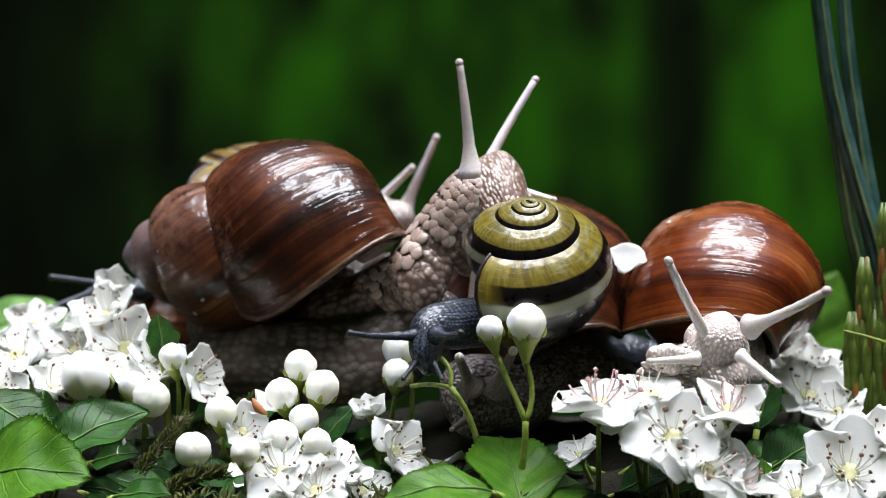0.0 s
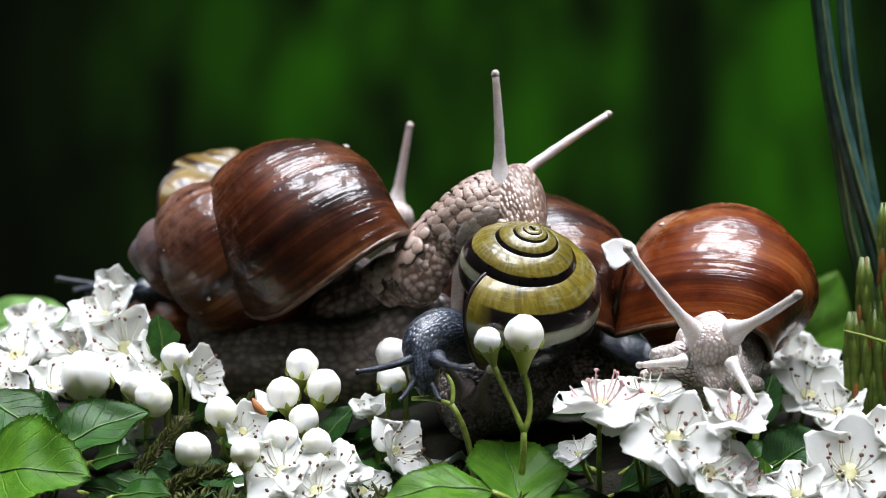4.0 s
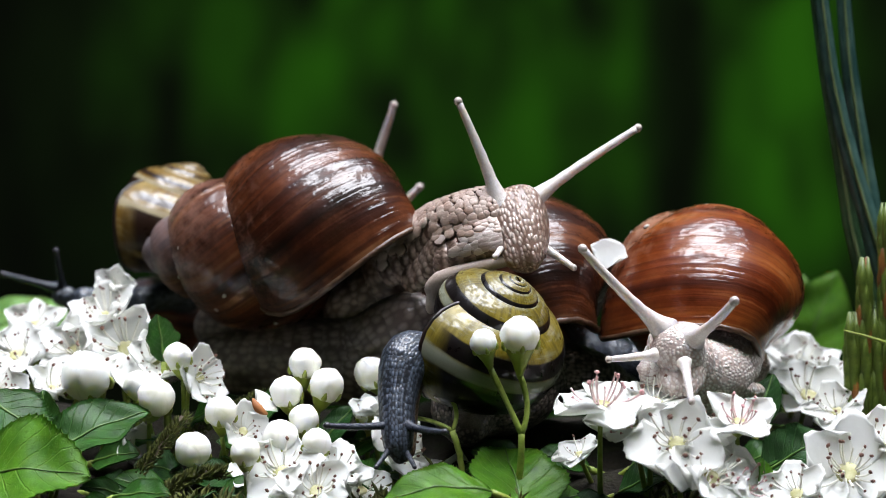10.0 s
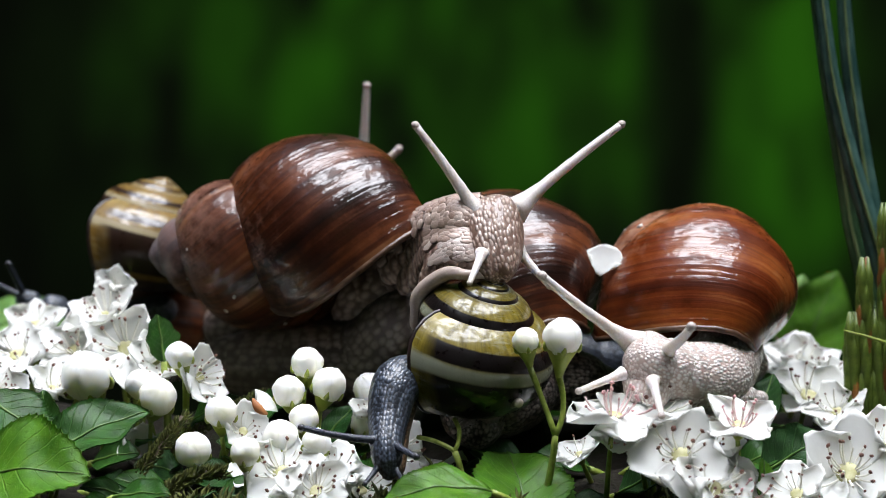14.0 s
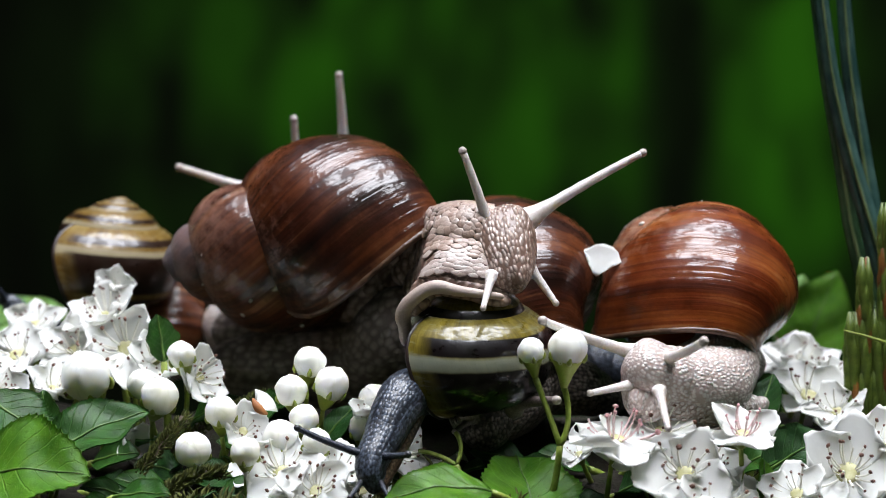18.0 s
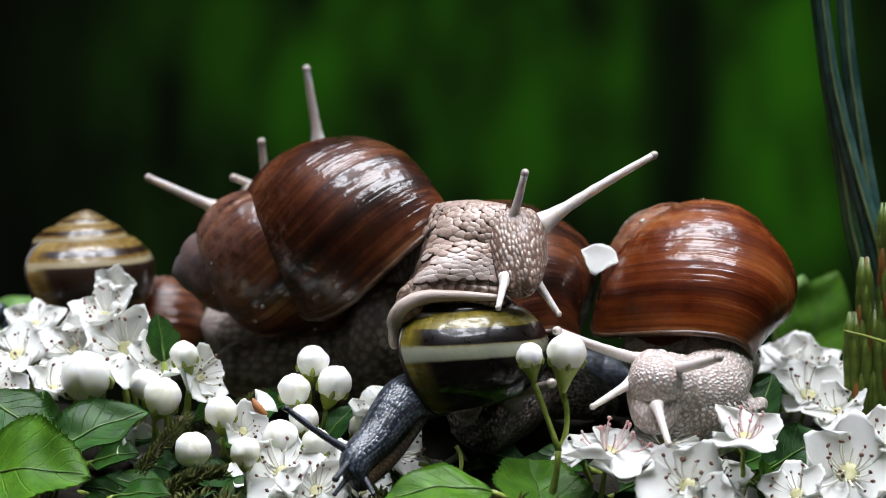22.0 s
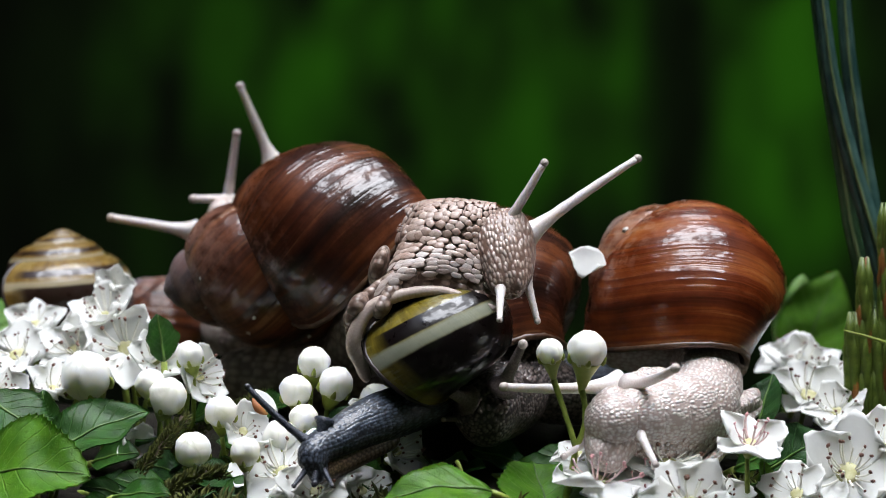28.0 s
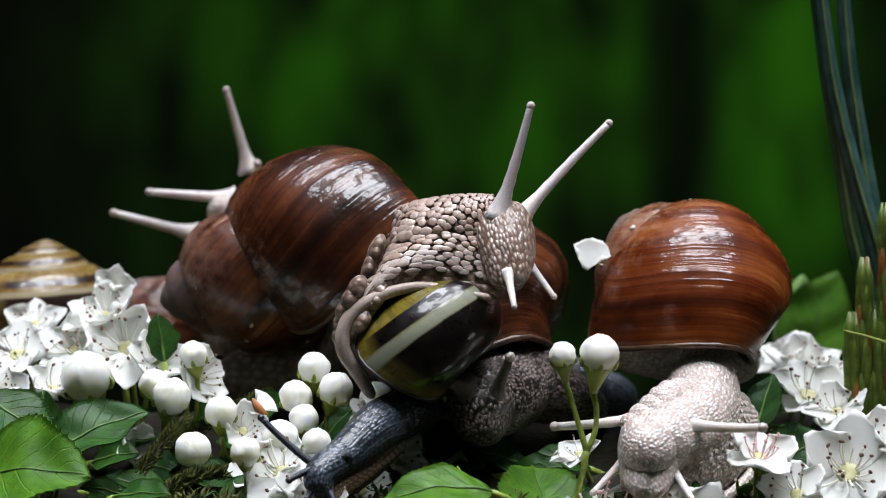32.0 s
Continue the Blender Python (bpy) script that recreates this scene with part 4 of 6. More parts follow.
    def sheet(f, w, t):
        """A place on the body's skin: f from the shell to the head, w from the upper line to the foot's edge."""
        if (f, t) not in known:
            if t not in known:
                p, q, d = hermite(crown, t).reshape(4, 2), hermite(skirt, t).reshape(4, 2), hermite(deep, t)
                known[t] = [[np.array((*a, c)) for a, c in zip(line, d + off)] for line, off in ((p, 5.0), (q, -1.5))]
            known[f, t] = [catmull(line, f) for line in known[t]]
        top, low = known[f, t]
        a = w * math.pi / 2
        flare = 0.10 * math.sin(math.pi * w) * (1 - w)
        p = top + (low - top) * (w + flare)
        p[2] = top[2] + (low[2] - top[2]) * w - 7.5 * math.sin(math.pi * min(1.0, w * 1.05 + 0.02)) ** 0.7 + 1.0 * math.cos(a)
        return at(*p)
    s.hide(sheet, 13, 13, 0.0020, M_SKIN_PALE, first=2)
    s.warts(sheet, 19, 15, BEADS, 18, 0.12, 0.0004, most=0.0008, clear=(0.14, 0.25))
    s.chain("foot_edge", 20, (9, 10, 10, 9), [[(r[0], r[1 + 2 * k], r[2 + 2 * k] - 2, hermite(deep, r[0])[k] - 2.2) for r in skirt] for k in range(4)], M_SKIN_PALE, 2.6, 0.8)
    s.head((58, 45, 80), [(t, u, v + 18, d + 2) for t, u, v, d in b3], [(0, 0.25, -0.62, -0.75), (3, 0.25, -0.62, -0.75), (6, 0.30, -0.62, -0.72), (9, 0.10, -0.65, -0.75), (13, -0.25, -0.65, -0.70), (19, -0.25, -0.6, -0.75), (23, -0.2, -0.6, -0.78), (28, -0.3, -0.6, -0.74), (30, -0.15, -0.6, -0.78), (32, -0.1, -0.6, -0.78)], M_SKIN_PALE)
    tl = [(0, 1183, 463), (3, 1130, 442), (6, 1077, 440), (9, 1043, 435), (11, 1017, 450), (13, 975, 467), (14.5, 955, 500), (17, 945, 550), (19, 980, 582), (21, 998, 595), (23, 968, 580), (25.5, 925, 614), (28, 892, 685), (30, 930, 742), (32, 982, 755)]
    bl = [(0, 1247, 580), (3, 1235, 572), (6, 1192, 580), (9, 1175, 578), (11, 1155, 575), (13, 1120, 595), (17, 1095, 608), (19, 1112, 622), (21, 1120, 628), (23, 1108, 630), (25.5, 1088, 645), (28, 1060, 682), (30, 1082, 712), (32, 1120, 738)]
    tr = [(0, 1463, 515), (1, 1460, 522), (3, 1437, 522), (6, 1358, 522), (9, 1313, 525), (11, 1283, 545), (13, 1228, 568), (17, 1235, 607), (19, 1260, 600), (21, 1287, 620), (23, 1250, 645), (25.5, 1210, 660), (28, 1195, 652), (30, 1263, 717), (32, 1350, 757)]
    br = [(0, 1320, 582), (3, 1312, 585), (6, 1270, 590), (9, 1238, 595), (11, 1225, 595), (13, 1188, 612), (17, 1172, 632), (19, 1188, 635), (21, 1198, 645), (23, 1178, 655), (25.5, 1155, 665), (28, 1125, 680), (30, 1150, 718), (32, 1200, 748)]
    s.tentacle("tentacle", 222, 14, 6.8, tip_rows(tl, -24), tip_rows(bl, -16), M_HORN, M_EYE, -0.02)
    s.tentacle("tentacle", 196, 12, 6.8, tip_rows(tr, -36), tip_rows(br, -20), M_HORN, M_EYE, 0.02)
    ll = [(0, 1150, 640), (6, 1117, 648), (9, 1088, 634), (11, 1065, 645), (13, 1028, 682), (17, 1030, 710), (19, 1060, 682), (21, 1058, 708), (23, 1038, 730), (25.5, 1005, 750), (28, 998, 808), (30, 1003, 835), (32, 1050, 872)]
    lb = [(0, 1225, 635), (6, 1165, 642), (9, 1148, 628), (11, 1128, 637), (13, 1092, 660), (17, 1085, 685), (19, 1112, 683), (21, 1105, 688), (23, 1092, 692), (25.5, 1070, 720), (28, 1050, 775), (30, 1060, 795), (32, 1095, 825)]
    lr = [(0, 1377, 680), (3, 1355, 705), (6, 1290, 720), (9, 1235, 712), (11, 1213, 712), (13, 1175, 730), (17, 1175, 752), (19, 1190, 765), (21, 1186, 782), (23, 1180, 790), (25.5, 1165, 812), (28, 1160, 822), (30, 1182, 858), (32, 1225, 884)]
    lrb = [(0, 1325, 640), (3, 1315, 650), (6, 1275, 670), (9, 1225, 665), (11, 1205, 665), (13, 1165, 690), (17, 1165, 710), (19, 1178, 718), (21, 1172, 735), (23, 1165, 745), (25.5, 1148, 768), (28, 1140, 782), (30, 1158, 815), (32, 1200, 845)]
    s.tentacle("lower_tentacle", 96, 10, 5, tip_rows(ll, -26), tip_rows(lb, -22), M_HORN, M_EYE)
    s.tentacle("lower_tentacle", 96, 10, 5, tip_rows(lr, -32), tip_rows(lrb, -27), M_HORN, M_EYE)
    # a shed petal that clings to the far side of the shell
    ob = part("clinging_petal", PETALS[1], s.root, "white petal stuck on the shell")
    ob.scale = (0.8, 0.8, 0.8)
    rows = [(0, 1122, 432, 8), (6, 1098, 420, 8), (9, 1090, 422, 8), (13, 1083, 434, 8), (19, 1075, 434, 8), (23, 1070, 434, 8), (25.5, 1061, 438, 8), (28, 1050, 438, 8), (30, 1084, 424, 8), (32, 1058, 424, 8)]
    s.moves.append((ob, lambda t: place(spot(rows, t), (-0.3, -0.9, 0.25), (-0.35, 0, -1)) @ pose(0, 0, 0, 0, 0, 90)))
    SNAILS.append(s)


def build_grove_snail():
    shell = [(0, 938, 480, -8, 0.00, -0.52, 0.85, -0.66, 0.60, -0.2),
             (3, 928, 505, -8, 0.10, -0.55, 0.83, -0.66, 0.60, -0.2),
             (6, 890, 562, -8, 0.36, -0.48, 0.78, -0.66, 0.60, -0.3),
             (9, 864, 600, -8, 0.44, -0.45, 0.76, -0.66, 0.60, -0.35),
             (11, 848, 612, -8, 0.42, -0.40, 0.80, -0.66, 0.60, -0.35),
             (13, 838, 622, -8, 0.34, -0.34, 0.86, -0.66, 0.60, -0.3),
             (17, 836, 630, -8, 0.12, -0.22, 0.97, -0.66, 0.60, -0.2),
             (19, 836, 632, -8, 0.05, -0.10, 0.99, -0.66, 0.60, -0.15),
             (23, 822, 632, -9, 0.00, 0.02, 1, -0.66, 0.60, -0.1),
             (25.5, 800, 622, -9, -0.18, 0.06, 0.97, -0.66, 0.60, -0.1),
             (28, 776, 616, -9, -0.38, 0.10, 0.92, -0.66, 0.60, -0.1),
             (32, 762, 606, -9, -0.52, 0.12, 0.85, -0.66, 0.60, -0.2)]
    s = Snail("small snail with a yellow, black-banded shell and slate-grey body", shell, M_GROVE, 1.15, **GROVE)
    b0 = [(0, 850, 570, -8), (6, 800, 620, -8), (13, 760, 670, -10), (19, 760, 690, -10), (25.5, 770, 700, -10), (32, 740, 720, -10)]
    b1 = [(0, 800, 575, -14), (3, 790, 580, -14), (6, 750, 610, -16), (9, 730, 620, -17), (13, 705, 670, -18), (19, 715, 710, -19), (23, 710, 715, -19), (25.5, 690, 730, -20), (28, 660, 745, -20), (32, 670, 755, -20)]
    b2 = [(0, 765, 580, -18), (3, 760, 590, -18), (6, 722, 650, -20), (9, 710, 680, -21), (13, 690, 730, -22), (19, 680, 770, -24), (23, 665, 770, -24), (25.5, 640, 765, -25), (28, 610, 770, -25), (32, 620, 800, -25)]
    b3 = [(0, 752, 610, -20), (3, 760, 625, -20), (6, 718, 700, -22), (9, 712, 745, -24), (11, 695, 785, -25), (13, 690, 790, -26), (17, 665, 815, -27), (19, 650, 822, -28), (21, 640, 810, -28), (23, 620, 820, -29), (25.5, 595, 815, -29), (28, 558, 800, -30), (30, 560, 812, -30), (32, 568, 838, -30)]
    b4 = [(t, u + 4, v + 38, d - 1) for t, u, v, d in b3]
    s.chain("body", 26, (44, 44, 38, 31, 26, 14), (b0, b1, b2, b3, b4), M_SKIN_DARK, 1.15, 0.9)
    s.chain("foot", 14, (26, 27, 26, 22), [[(t, u + 6 + 0.35 * t, v + 12 + 0.7 * t, d + 1.5) for t, u, v, d in r] for r in (b1, b2, b3)], M_SOLE_AMBER, 1.5, 0.8)
    tl = [(0, 620, 590), (3, 650, 630), (6, 590, 717), (9, 600, 736), (11, 553, 768), (13, 537, 756), (17, 528, 763), (19, 525, 745), (21, 520, 695), (23, 493, 757), (25.5, 455, 752), (28, 438, 685), (30, 470, 688), (32, 462, 740)]
    tr = [(0, 815, 589), (3, 854, 635), (6, 772, 696), (9, 797, 741), (11, 770, 787), (13, 742, 803), (17, 727, 818), (19, 708, 796), (21, 626, 855), (23, 580, 832), (25.5, 642, 825), (28, 557, 856), (30, 562, 885), (32, 512, 850)]
    s.tentacle("tentacle", 155, 9, 5, tip_rows(tl, -30), [(t, u - 10, v - 18, d) for t, u, v, d in b3], M_HORN_DARK, M_EYE_DARK, -0.03)
    s.tentacle("tentacle", 112, 9, 5, tip_rows(tr, -33), [(t, u + 10, v - 16, d) for t, u, v, d in b3], M_HORN_DARK, M_EYE_DARK, 0.03)
    for du in (-1, 1):
        s.tentacle("lower_tentacle", 42, 6, 3.5, [(t, u + du * 34 - 4, v + 60, d - 4) for t, u, v, d in b3], [(t, u + du * 12, v + 26, d - 1) for t, u, v, d in b3], M_HORN_DARK, M_EYE_DARK)
    SNAILS.append(s)


def build_middle_snail():
    shell = [(0, 973, 547, 24, -0.81, 0.48, 0.30, 0.126, 0.667, -0.728),
             (6, 953, 542, 24, -0.81, 0.48, 0.30, 0.126, 0.667, -0.728),
             (13, 918, 537, 24, -0.81, 0.48, 0.30, 0.126, 0.667, -0.728),
             (19, 908, 552, 24, -0.81, 0.48, 0.30, 0.126, 0.667, -0.728),
             (25.5, 893, 562, 24, -0.81, 0.48, 0.30, 0.126, 0.667, -0.728),
             (32, 853, 567, 24, -0.81, 0.48, 0.30, 0.126, 0.667, -0.728)]
    s = Snail("dark brown snail huddled in shade behind the banded snail", shell, M_SHELL, 1.12, **ROUND)
    b0 = [(0, 960, 660, 14), (13, 950, 660, 14), (32, 930, 660, 10)]
    b1 = [(0, 900, 700, 6), (13, 900, 700, 6), (23, 890, 715, 4), (32, 890, 700, 0)]
    b2 = [(0, 845, 690, 2), (9, 830, 710, 2), (19, 860, 720, 2), (25.5, 850, 730, -2), (28, 865, 715, -6), (32, 855, 705, -8)]
    b3 = [(0, 840, 720, 0), (9, 825, 735, 0), (19, 860, 745, 0), (25.5, 850, 750, -4), (28, 862, 735, -8), (32, 852, 735, -11)]
    s.chain("body", 9, (66, 72, 68, 60, 48), (b0, b1, b2, b3), M_SKIN_BROWN, 1.2, 0.9)
    # Slate pieces added in the gap behind; its shade is put into their colour.
    s.chain("foot", 6, (44, 50, 50, 44), ([(0, 1000, 615, 32), (13, 960, 620, 32), (32, 900, 650, 30)], [(0, 1090, 632, 36), (13, 1050, 640, 36), (32, 985, 668, 34)], [(0, 1180, 655, 38), (13, 1140, 665, 38), (32, 1070, 695, 36)]), M_SKIN_DARK, 1.5, 0.85)
    s.chain("tail", 5, (56, 60, 50, 34), ([(0, 970, 655, 16), (32, 950, 690, 10)], [(0, 1035, 655, 18), (32, 990, 700, 14)], [(0, 1110, 680, 22), (32, 1040, 720, 20)]), M_SKIN_BROWN, 1.4, 0.8)
    s.tentacle("tentacle", 100, 15, 7, tip_rows([(0, 908, 622), (6, 845, 672), (9, 826, 675), (11, 852, 705), (17, 975, 712), (21, 985, 688), (25.5, 930, 640), (28, 925, 610), (30, 921, 606), (32, 903, 632)], -19),
               tip_rows([(0, 880, 680), (6, 830, 710), (9, 822, 720), (17, 915, 715), (21, 920, 700), (25.5, 885, 700), (28, 885, 695), (32, 876, 700)], -13), M_HORN_DUSKY, M_EYE)
    s.tentacle("tentacle", 80, 14, 7, tip_rows([(0, 813, 633), (6, 775, 652), (13, 800, 680), (25.5, 790, 690), (30, 770, 680), (32, 766, 668)], -19),
               tip_rows([(0, 835, 690), (6, 815, 700), (13, 830, 710), (25.5, 825, 720), (32, 832, 690)], -13), M_HORN_DUSKY, M_EYE)
    s.tentacle("lower_tentacle", 50, 9, 4, tip_rows([(0, 800, 760), (25.5, 800, 760), (30, 768, 728), (32, 758, 738)], -12), tip_rows([(0, 830, 740), (25.5, 835, 740), (32, 815, 735)], -8), M_HORN_DUSKY, M_EYE)
    SNAILS.append(s)


def build_far_grove_snail():
    shell = [(0, 425, 372, 48, 0.30, -0.1, 0.95, -0.75, 0.5, -0.2),
             (6, 343, 388, 48, 0.36, -0.1, 0.93, -0.75, 0.5, -0.2),
             (9, 312, 400, 48, 0.38, -0.1, 0.92, -0.75, 0.5, -0.2),
             (13, 270, 424, 48, 0.34, -0.08, 0.94, -0.75, 0.5, -0.2),
             (17, 212, 464, 46, 0.20, -0.08, 0.97, -0.75, 0.5, -0.15),
             (19, 182, 478, 46, 0.12, -0.06, 0.99, -0.75, 0.5, -0.1),
             (23, 142, 503, 46, 0, -0.04, 1, -0.75, 0.5, 0),
             (25.5, 130, 517, 46, 0, -0.04, 1, -0.75, 0.5, 0),
             (28, 112, 530, 46, 0, -0.04, 1, -0.75, 0.5, 0),
             (32, 82, 548, 46, 0, -0.04, 1, -0.75, 0.5, 0)]
    s = Snail("straw-coloured snail with brown bands crawling away behind the blossom", shell, M_GROVE_FAR, 1.12, **GROVE)
    b = [(t, r[0], r[1], r[2]) for t, *r in shell]
    s.chain("body", 7, (34, 32, 26, 20), ([(t, u + 20, v + 120, d) for t, u, v, d in b], [(t, u - 70, v + 130, d) for t, u, v, d in b], [(0, 190, 520, 46), (9, 130, 525, 46), (13, 60, 530, 46), (19, 20, 545, 46), (32, -60, 580, 46)]), M_SKIN_DARK, 1.3, 0.9)
    hd = [(0, 195, 505), (9, 125, 510), (13, 55, 525), (19, 10, 540), (32, -70, 575)]
    s.tentacle("tentacle", 110, 8, 5, tip_rows([(0, 92, 490), (3, 110, 490), (6, 72, 500), (9, 17, 486), (13, -20, 490), (19, -80, 510), (32, -150, 540)], 44), tip_rows(hd, 46), M_HORN_DARK, M_EYE_DARK)
    s.tentacle("tentacle", 100, 8, 5, tip_rows([(0, 92, 545), (3, 130, 520), (6, 130, 500), (9, 118, 445), (13, 30, 465), (19, -40, 480), (32, -110, 520)], 40), tip_rows(hd, 46), M_HORN_DARK, M_EYE_DARK)
    SNAILS.append(s)


def build_hidden_snail():
    shell = [(0, 312, 594, 56, -0.5, -0.2, 0.8, 0.8, -0.3, -0.3), (32, 300, 596, 56, -0.5, -0.2, 0.8, 0.8, -0.3, -0.3)]
    s = Snail("pale snail mostly hidden behind the big shell, feelers showing", shell, M_SHELL, 0.6, **ROUND)
    b0 = [(0, 430, 560, 52), (32, 420, 560, 52)]
    b1 = [(0, 540, 480, 52), (13, 520, 460, 52), (32, 470, 480, 52)]
    b2 = [(0, 640, 420, 50), (9, 620, 400, 50), (17, 540, 380, 50), (23, 480, 380, 50), (32, 430, 420, 50)]
    b3 = [(0, 692, 392, 46), (3, 690, 388, 46), (6, 684, 400, 46), (9, 640, 390, 48), (11, 660, 380, 48), (13, 630, 350, 48), (17, 540, 330, 48), (21, 480, 350, 48), (25.5, 420, 380, 46), (32, 405, 385, 46)]
    s.chain("body", 12, (60, 58, 52, 46, 38), (b0, b1, b2, b3), M_SKIN_PALE, 1.4, 0.9)
    s.chain("neck", 7, (26, 32, 30, 26), ([(0, 648, 352, 46), (3, 650, 356, 46), (6, 655, 375, 46), (9, 590, 400, 48), (32, 440, 420, 48)], [(0, 690, 388, 46), (3, 690, 388, 46), (6, 684, 400, 46), (9, 610, 400, 48), (32, 445, 430, 48)],
                                          [(0, 738, 430, 46), (3, 735, 430, 46), (6, 715, 425, 46), (9, 630, 400, 48), (32, 450, 440, 48)]), M_SKIN_PALE, 1.4, 0.9)
    t1 = [(0, 772, 245), (1, 769, 239), (2, 760, 232), (3, 742, 229), (6, 693, 210), (7, 679, 204), (9, 694, 192), (11, 694, 180), (13, 660, 161), (14.5, 644, 149), (17, 613, 138), (19, 587, 130), (21, 561, 123), (23, 522, 125), (25.5, 470, 138), (28, 425, 153), (30, 409, 156), (32, 401, 161)]
    r1 = [(0, 712, 380), (3, 703, 370), (6, 690, 370), (9, 665, 300), (11, 660, 300), (13, 650, 290), (17, 618, 270), (19, 600, 265), (21, 580, 260), (23, 548, 260), (25.5, 510, 265), (28, 475, 270), (30, 450, 290), (32, 440, 295)]
    t2 = [(0, 728, 298), (3, 602, 262), (6, 664, 285), (9, 690, 360), (11, 787, 290), (13, 727, 256), (14.5, 690, 265), (17, 567, 205), (19, 486, 228), (21, 487, 250), (23, 433, 252), (25.5, 375, 267), (28, 419, 237), (30, 445, 280), (32, 455, 290)]
    r2 = [(0, 660, 365), (3, 610, 330), (6, 670, 370), (9, 660, 420), (11, 710, 350), (13, 660, 340), (17, 567, 300), (19, 490, 300), (21, 490, 320), (23, 445, 330), (25.5, 400, 335), (28, 405, 340), (32, 440, 370)]
    t3 = [(0, 480, 330), (13, 470, 320), (17, 345, 294), (19, 297, 302), (21, 280, 305), (23, 246, 332), (25.5, 213, 398), (28, 197, 385), (30, 210, 355), (32, 202, 377)]
    r3 = [(0, 540, 400), (13, 520, 380), (17, 400, 315), (19, 380, 330), (21, 372, 345), (23, 350, 375), (25.5, 335, 410), (28, 330, 408), (30, 335, 408), (32, 335, 412)]
    t4 = [(0, 500, 380), (17, 480, 340), (23, 400, 313), (25.5, 370, 339), (28, 342, 352), (30, 312, 345), (32, 265, 340)]
    r4 = [(0, 560, 420), (17, 520, 360), (23, 450, 330), (25.5, 420, 340), (28, 420, 352), (30, 400, 352), (32, 395, 350)]
    for tips, roots in ((t1, r1), (t2, r2), (t3, r3), (t4, r4)):
        s.tentacle("tentacle", 165, 13, 6.4, tip_rows(tips, 44), tip_rows(roots, 47), M_HORN, M_EYE)
    SNAILS.append(s)


# ---- blossom, buds and leaves ----
def petal_mesh(seed, cup=0.35):
    """A broad hawthorn petal, base at the origin, 7 mm long along x, cupped up z, with a frilled edge."""
    rnd = random.Random(seed)
    n, m = 10, 18
    L = 0.0074
    verts, faces = [], []
    ph = [rnd.uniform(0, 6.3) for _ in range(4)]
    for side in (0, 1):
        for i in range(n):
            s = i / (n - 1)
            w = L * 0.60 * (math.sin(math.pi * (0.07 + 0.77 * s)) ** 0.62 if s > 0 else 0.25)
            w = max(w, L * 0.09)
            for j in range(m):
                q = -1 + 2 * j / (m - 1)
                x = L * (s - 0.62 * s * s * (1 - math.sqrt(1 - 0.97 * q * q)))
                x += L * s ** 4 * (0.035 * math.sin(5 * q + ph[0]) + 0.02 * math.sin(12 * q + ph[2]))
                z = L * (cup * s * s * 0.7 + 0.13 * q * q * s) + L * 0.035 * s * math.sin(3.2 * q + ph[1] + 2 * s) + 0.02 * L * math.sin(4 * s + ph[2])
                verts.append((x, w * q * (1 + 0.05 * math.sin(11 * s + ph[3])), z - side * 0.00016))
    o = n * m
    for i in range(n - 1):
        for j in range(m - 1):
            a, b, c, d = i * m + j, i * m + j + 1, (i + 1) * m + j + 1, (i + 1) * m + j
            faces.append((a, d, c, b))
            faces.append((a + o, b + o, c + o, d + o))
    edge = [j for j in range(m)] + [i * m + m - 1 for i in range(1, n)] + [(n - 1) * m + j for j in range(m - 2, -1, -1)] + [i * m for i in range(n - 2, 0, -1)]
    for k in range(len(edge)):
        a, b = edge[k], edge[(k + 1) % len(edge)]
        faces.append((a, b, b + o, a + o))
    return mesh("petal", verts, faces, M_PETAL)


PETALS = [petal_mesh(i, 0.02 + 0.10 * (i % 4)) for i in range(7)]


def stamen_meshes(pink):
    out = []
    for i in range(4):
        v, f = tube(bend((0, 0, 0), (0.0012 * (i - 1.5) * 0.4 + 0.0016, 0, 0.0052), (0.0006, 0.0002, 0), 6), [0.00018] * 6, 6)
        out.append(mesh("filament", v, f, M_FILAMENT_PINK if pink else M_FILAMENT))
    return out


FILAMENTS, FILAMENTS_PINK = stamen_meshes(False), stamen_meshes(True)
V_AN, F_AN = joined([([p + Vector((dx, 0, 0)) for p in revolve([(0.00005, -0.0006), (0.00036, -0.0003), (0.00040, 0.0001), (0.00005, 0.0006)], 8)[0]],
                      revolve([(0.00005, -0.0006), (0.00036, -0.0003), (0.00040, 0.0001), (0.00005, 0.0006)], 8)[1]) for dx in (-0.0002, 0.0002)])
ANTHER, ANTHER_PINK = mesh("anther", V_AN, F_AN, M_ANTHER), mesh("anther", V_AN, F_AN, M_ANTHER_PINK)
DISC = mesh("disc", *revolve([(0.0001, -0.0006), (0.0014, -0.0004), (0.0017, 0.0002), (0.0010, 0.0005), (0.0001, 0.0004)], 16), M_DISC)
CUP = mesh("calyx", *revolve([(0.0005, -0.0034), (0.0011, -0.0026), (0.0016, -0.0012), (0.0014, -0.0002)], 14), M_CALYX)


def stalk_to_ground(root, name, start, foot, sag, radius=0.0004, material=None):
    """A stem from start down to foot, in the space of root."""
    o = root.matrix_basis.inverted()
    v, f = tube([o @ p for p in bend(start, foot, sag, 10)], [radius * (1 + 0.5 * i / 9) for i in range(10)], 10)
    return part(name, mesh(name, v, f, material or M_STEM), root)


FLOWERS = {}


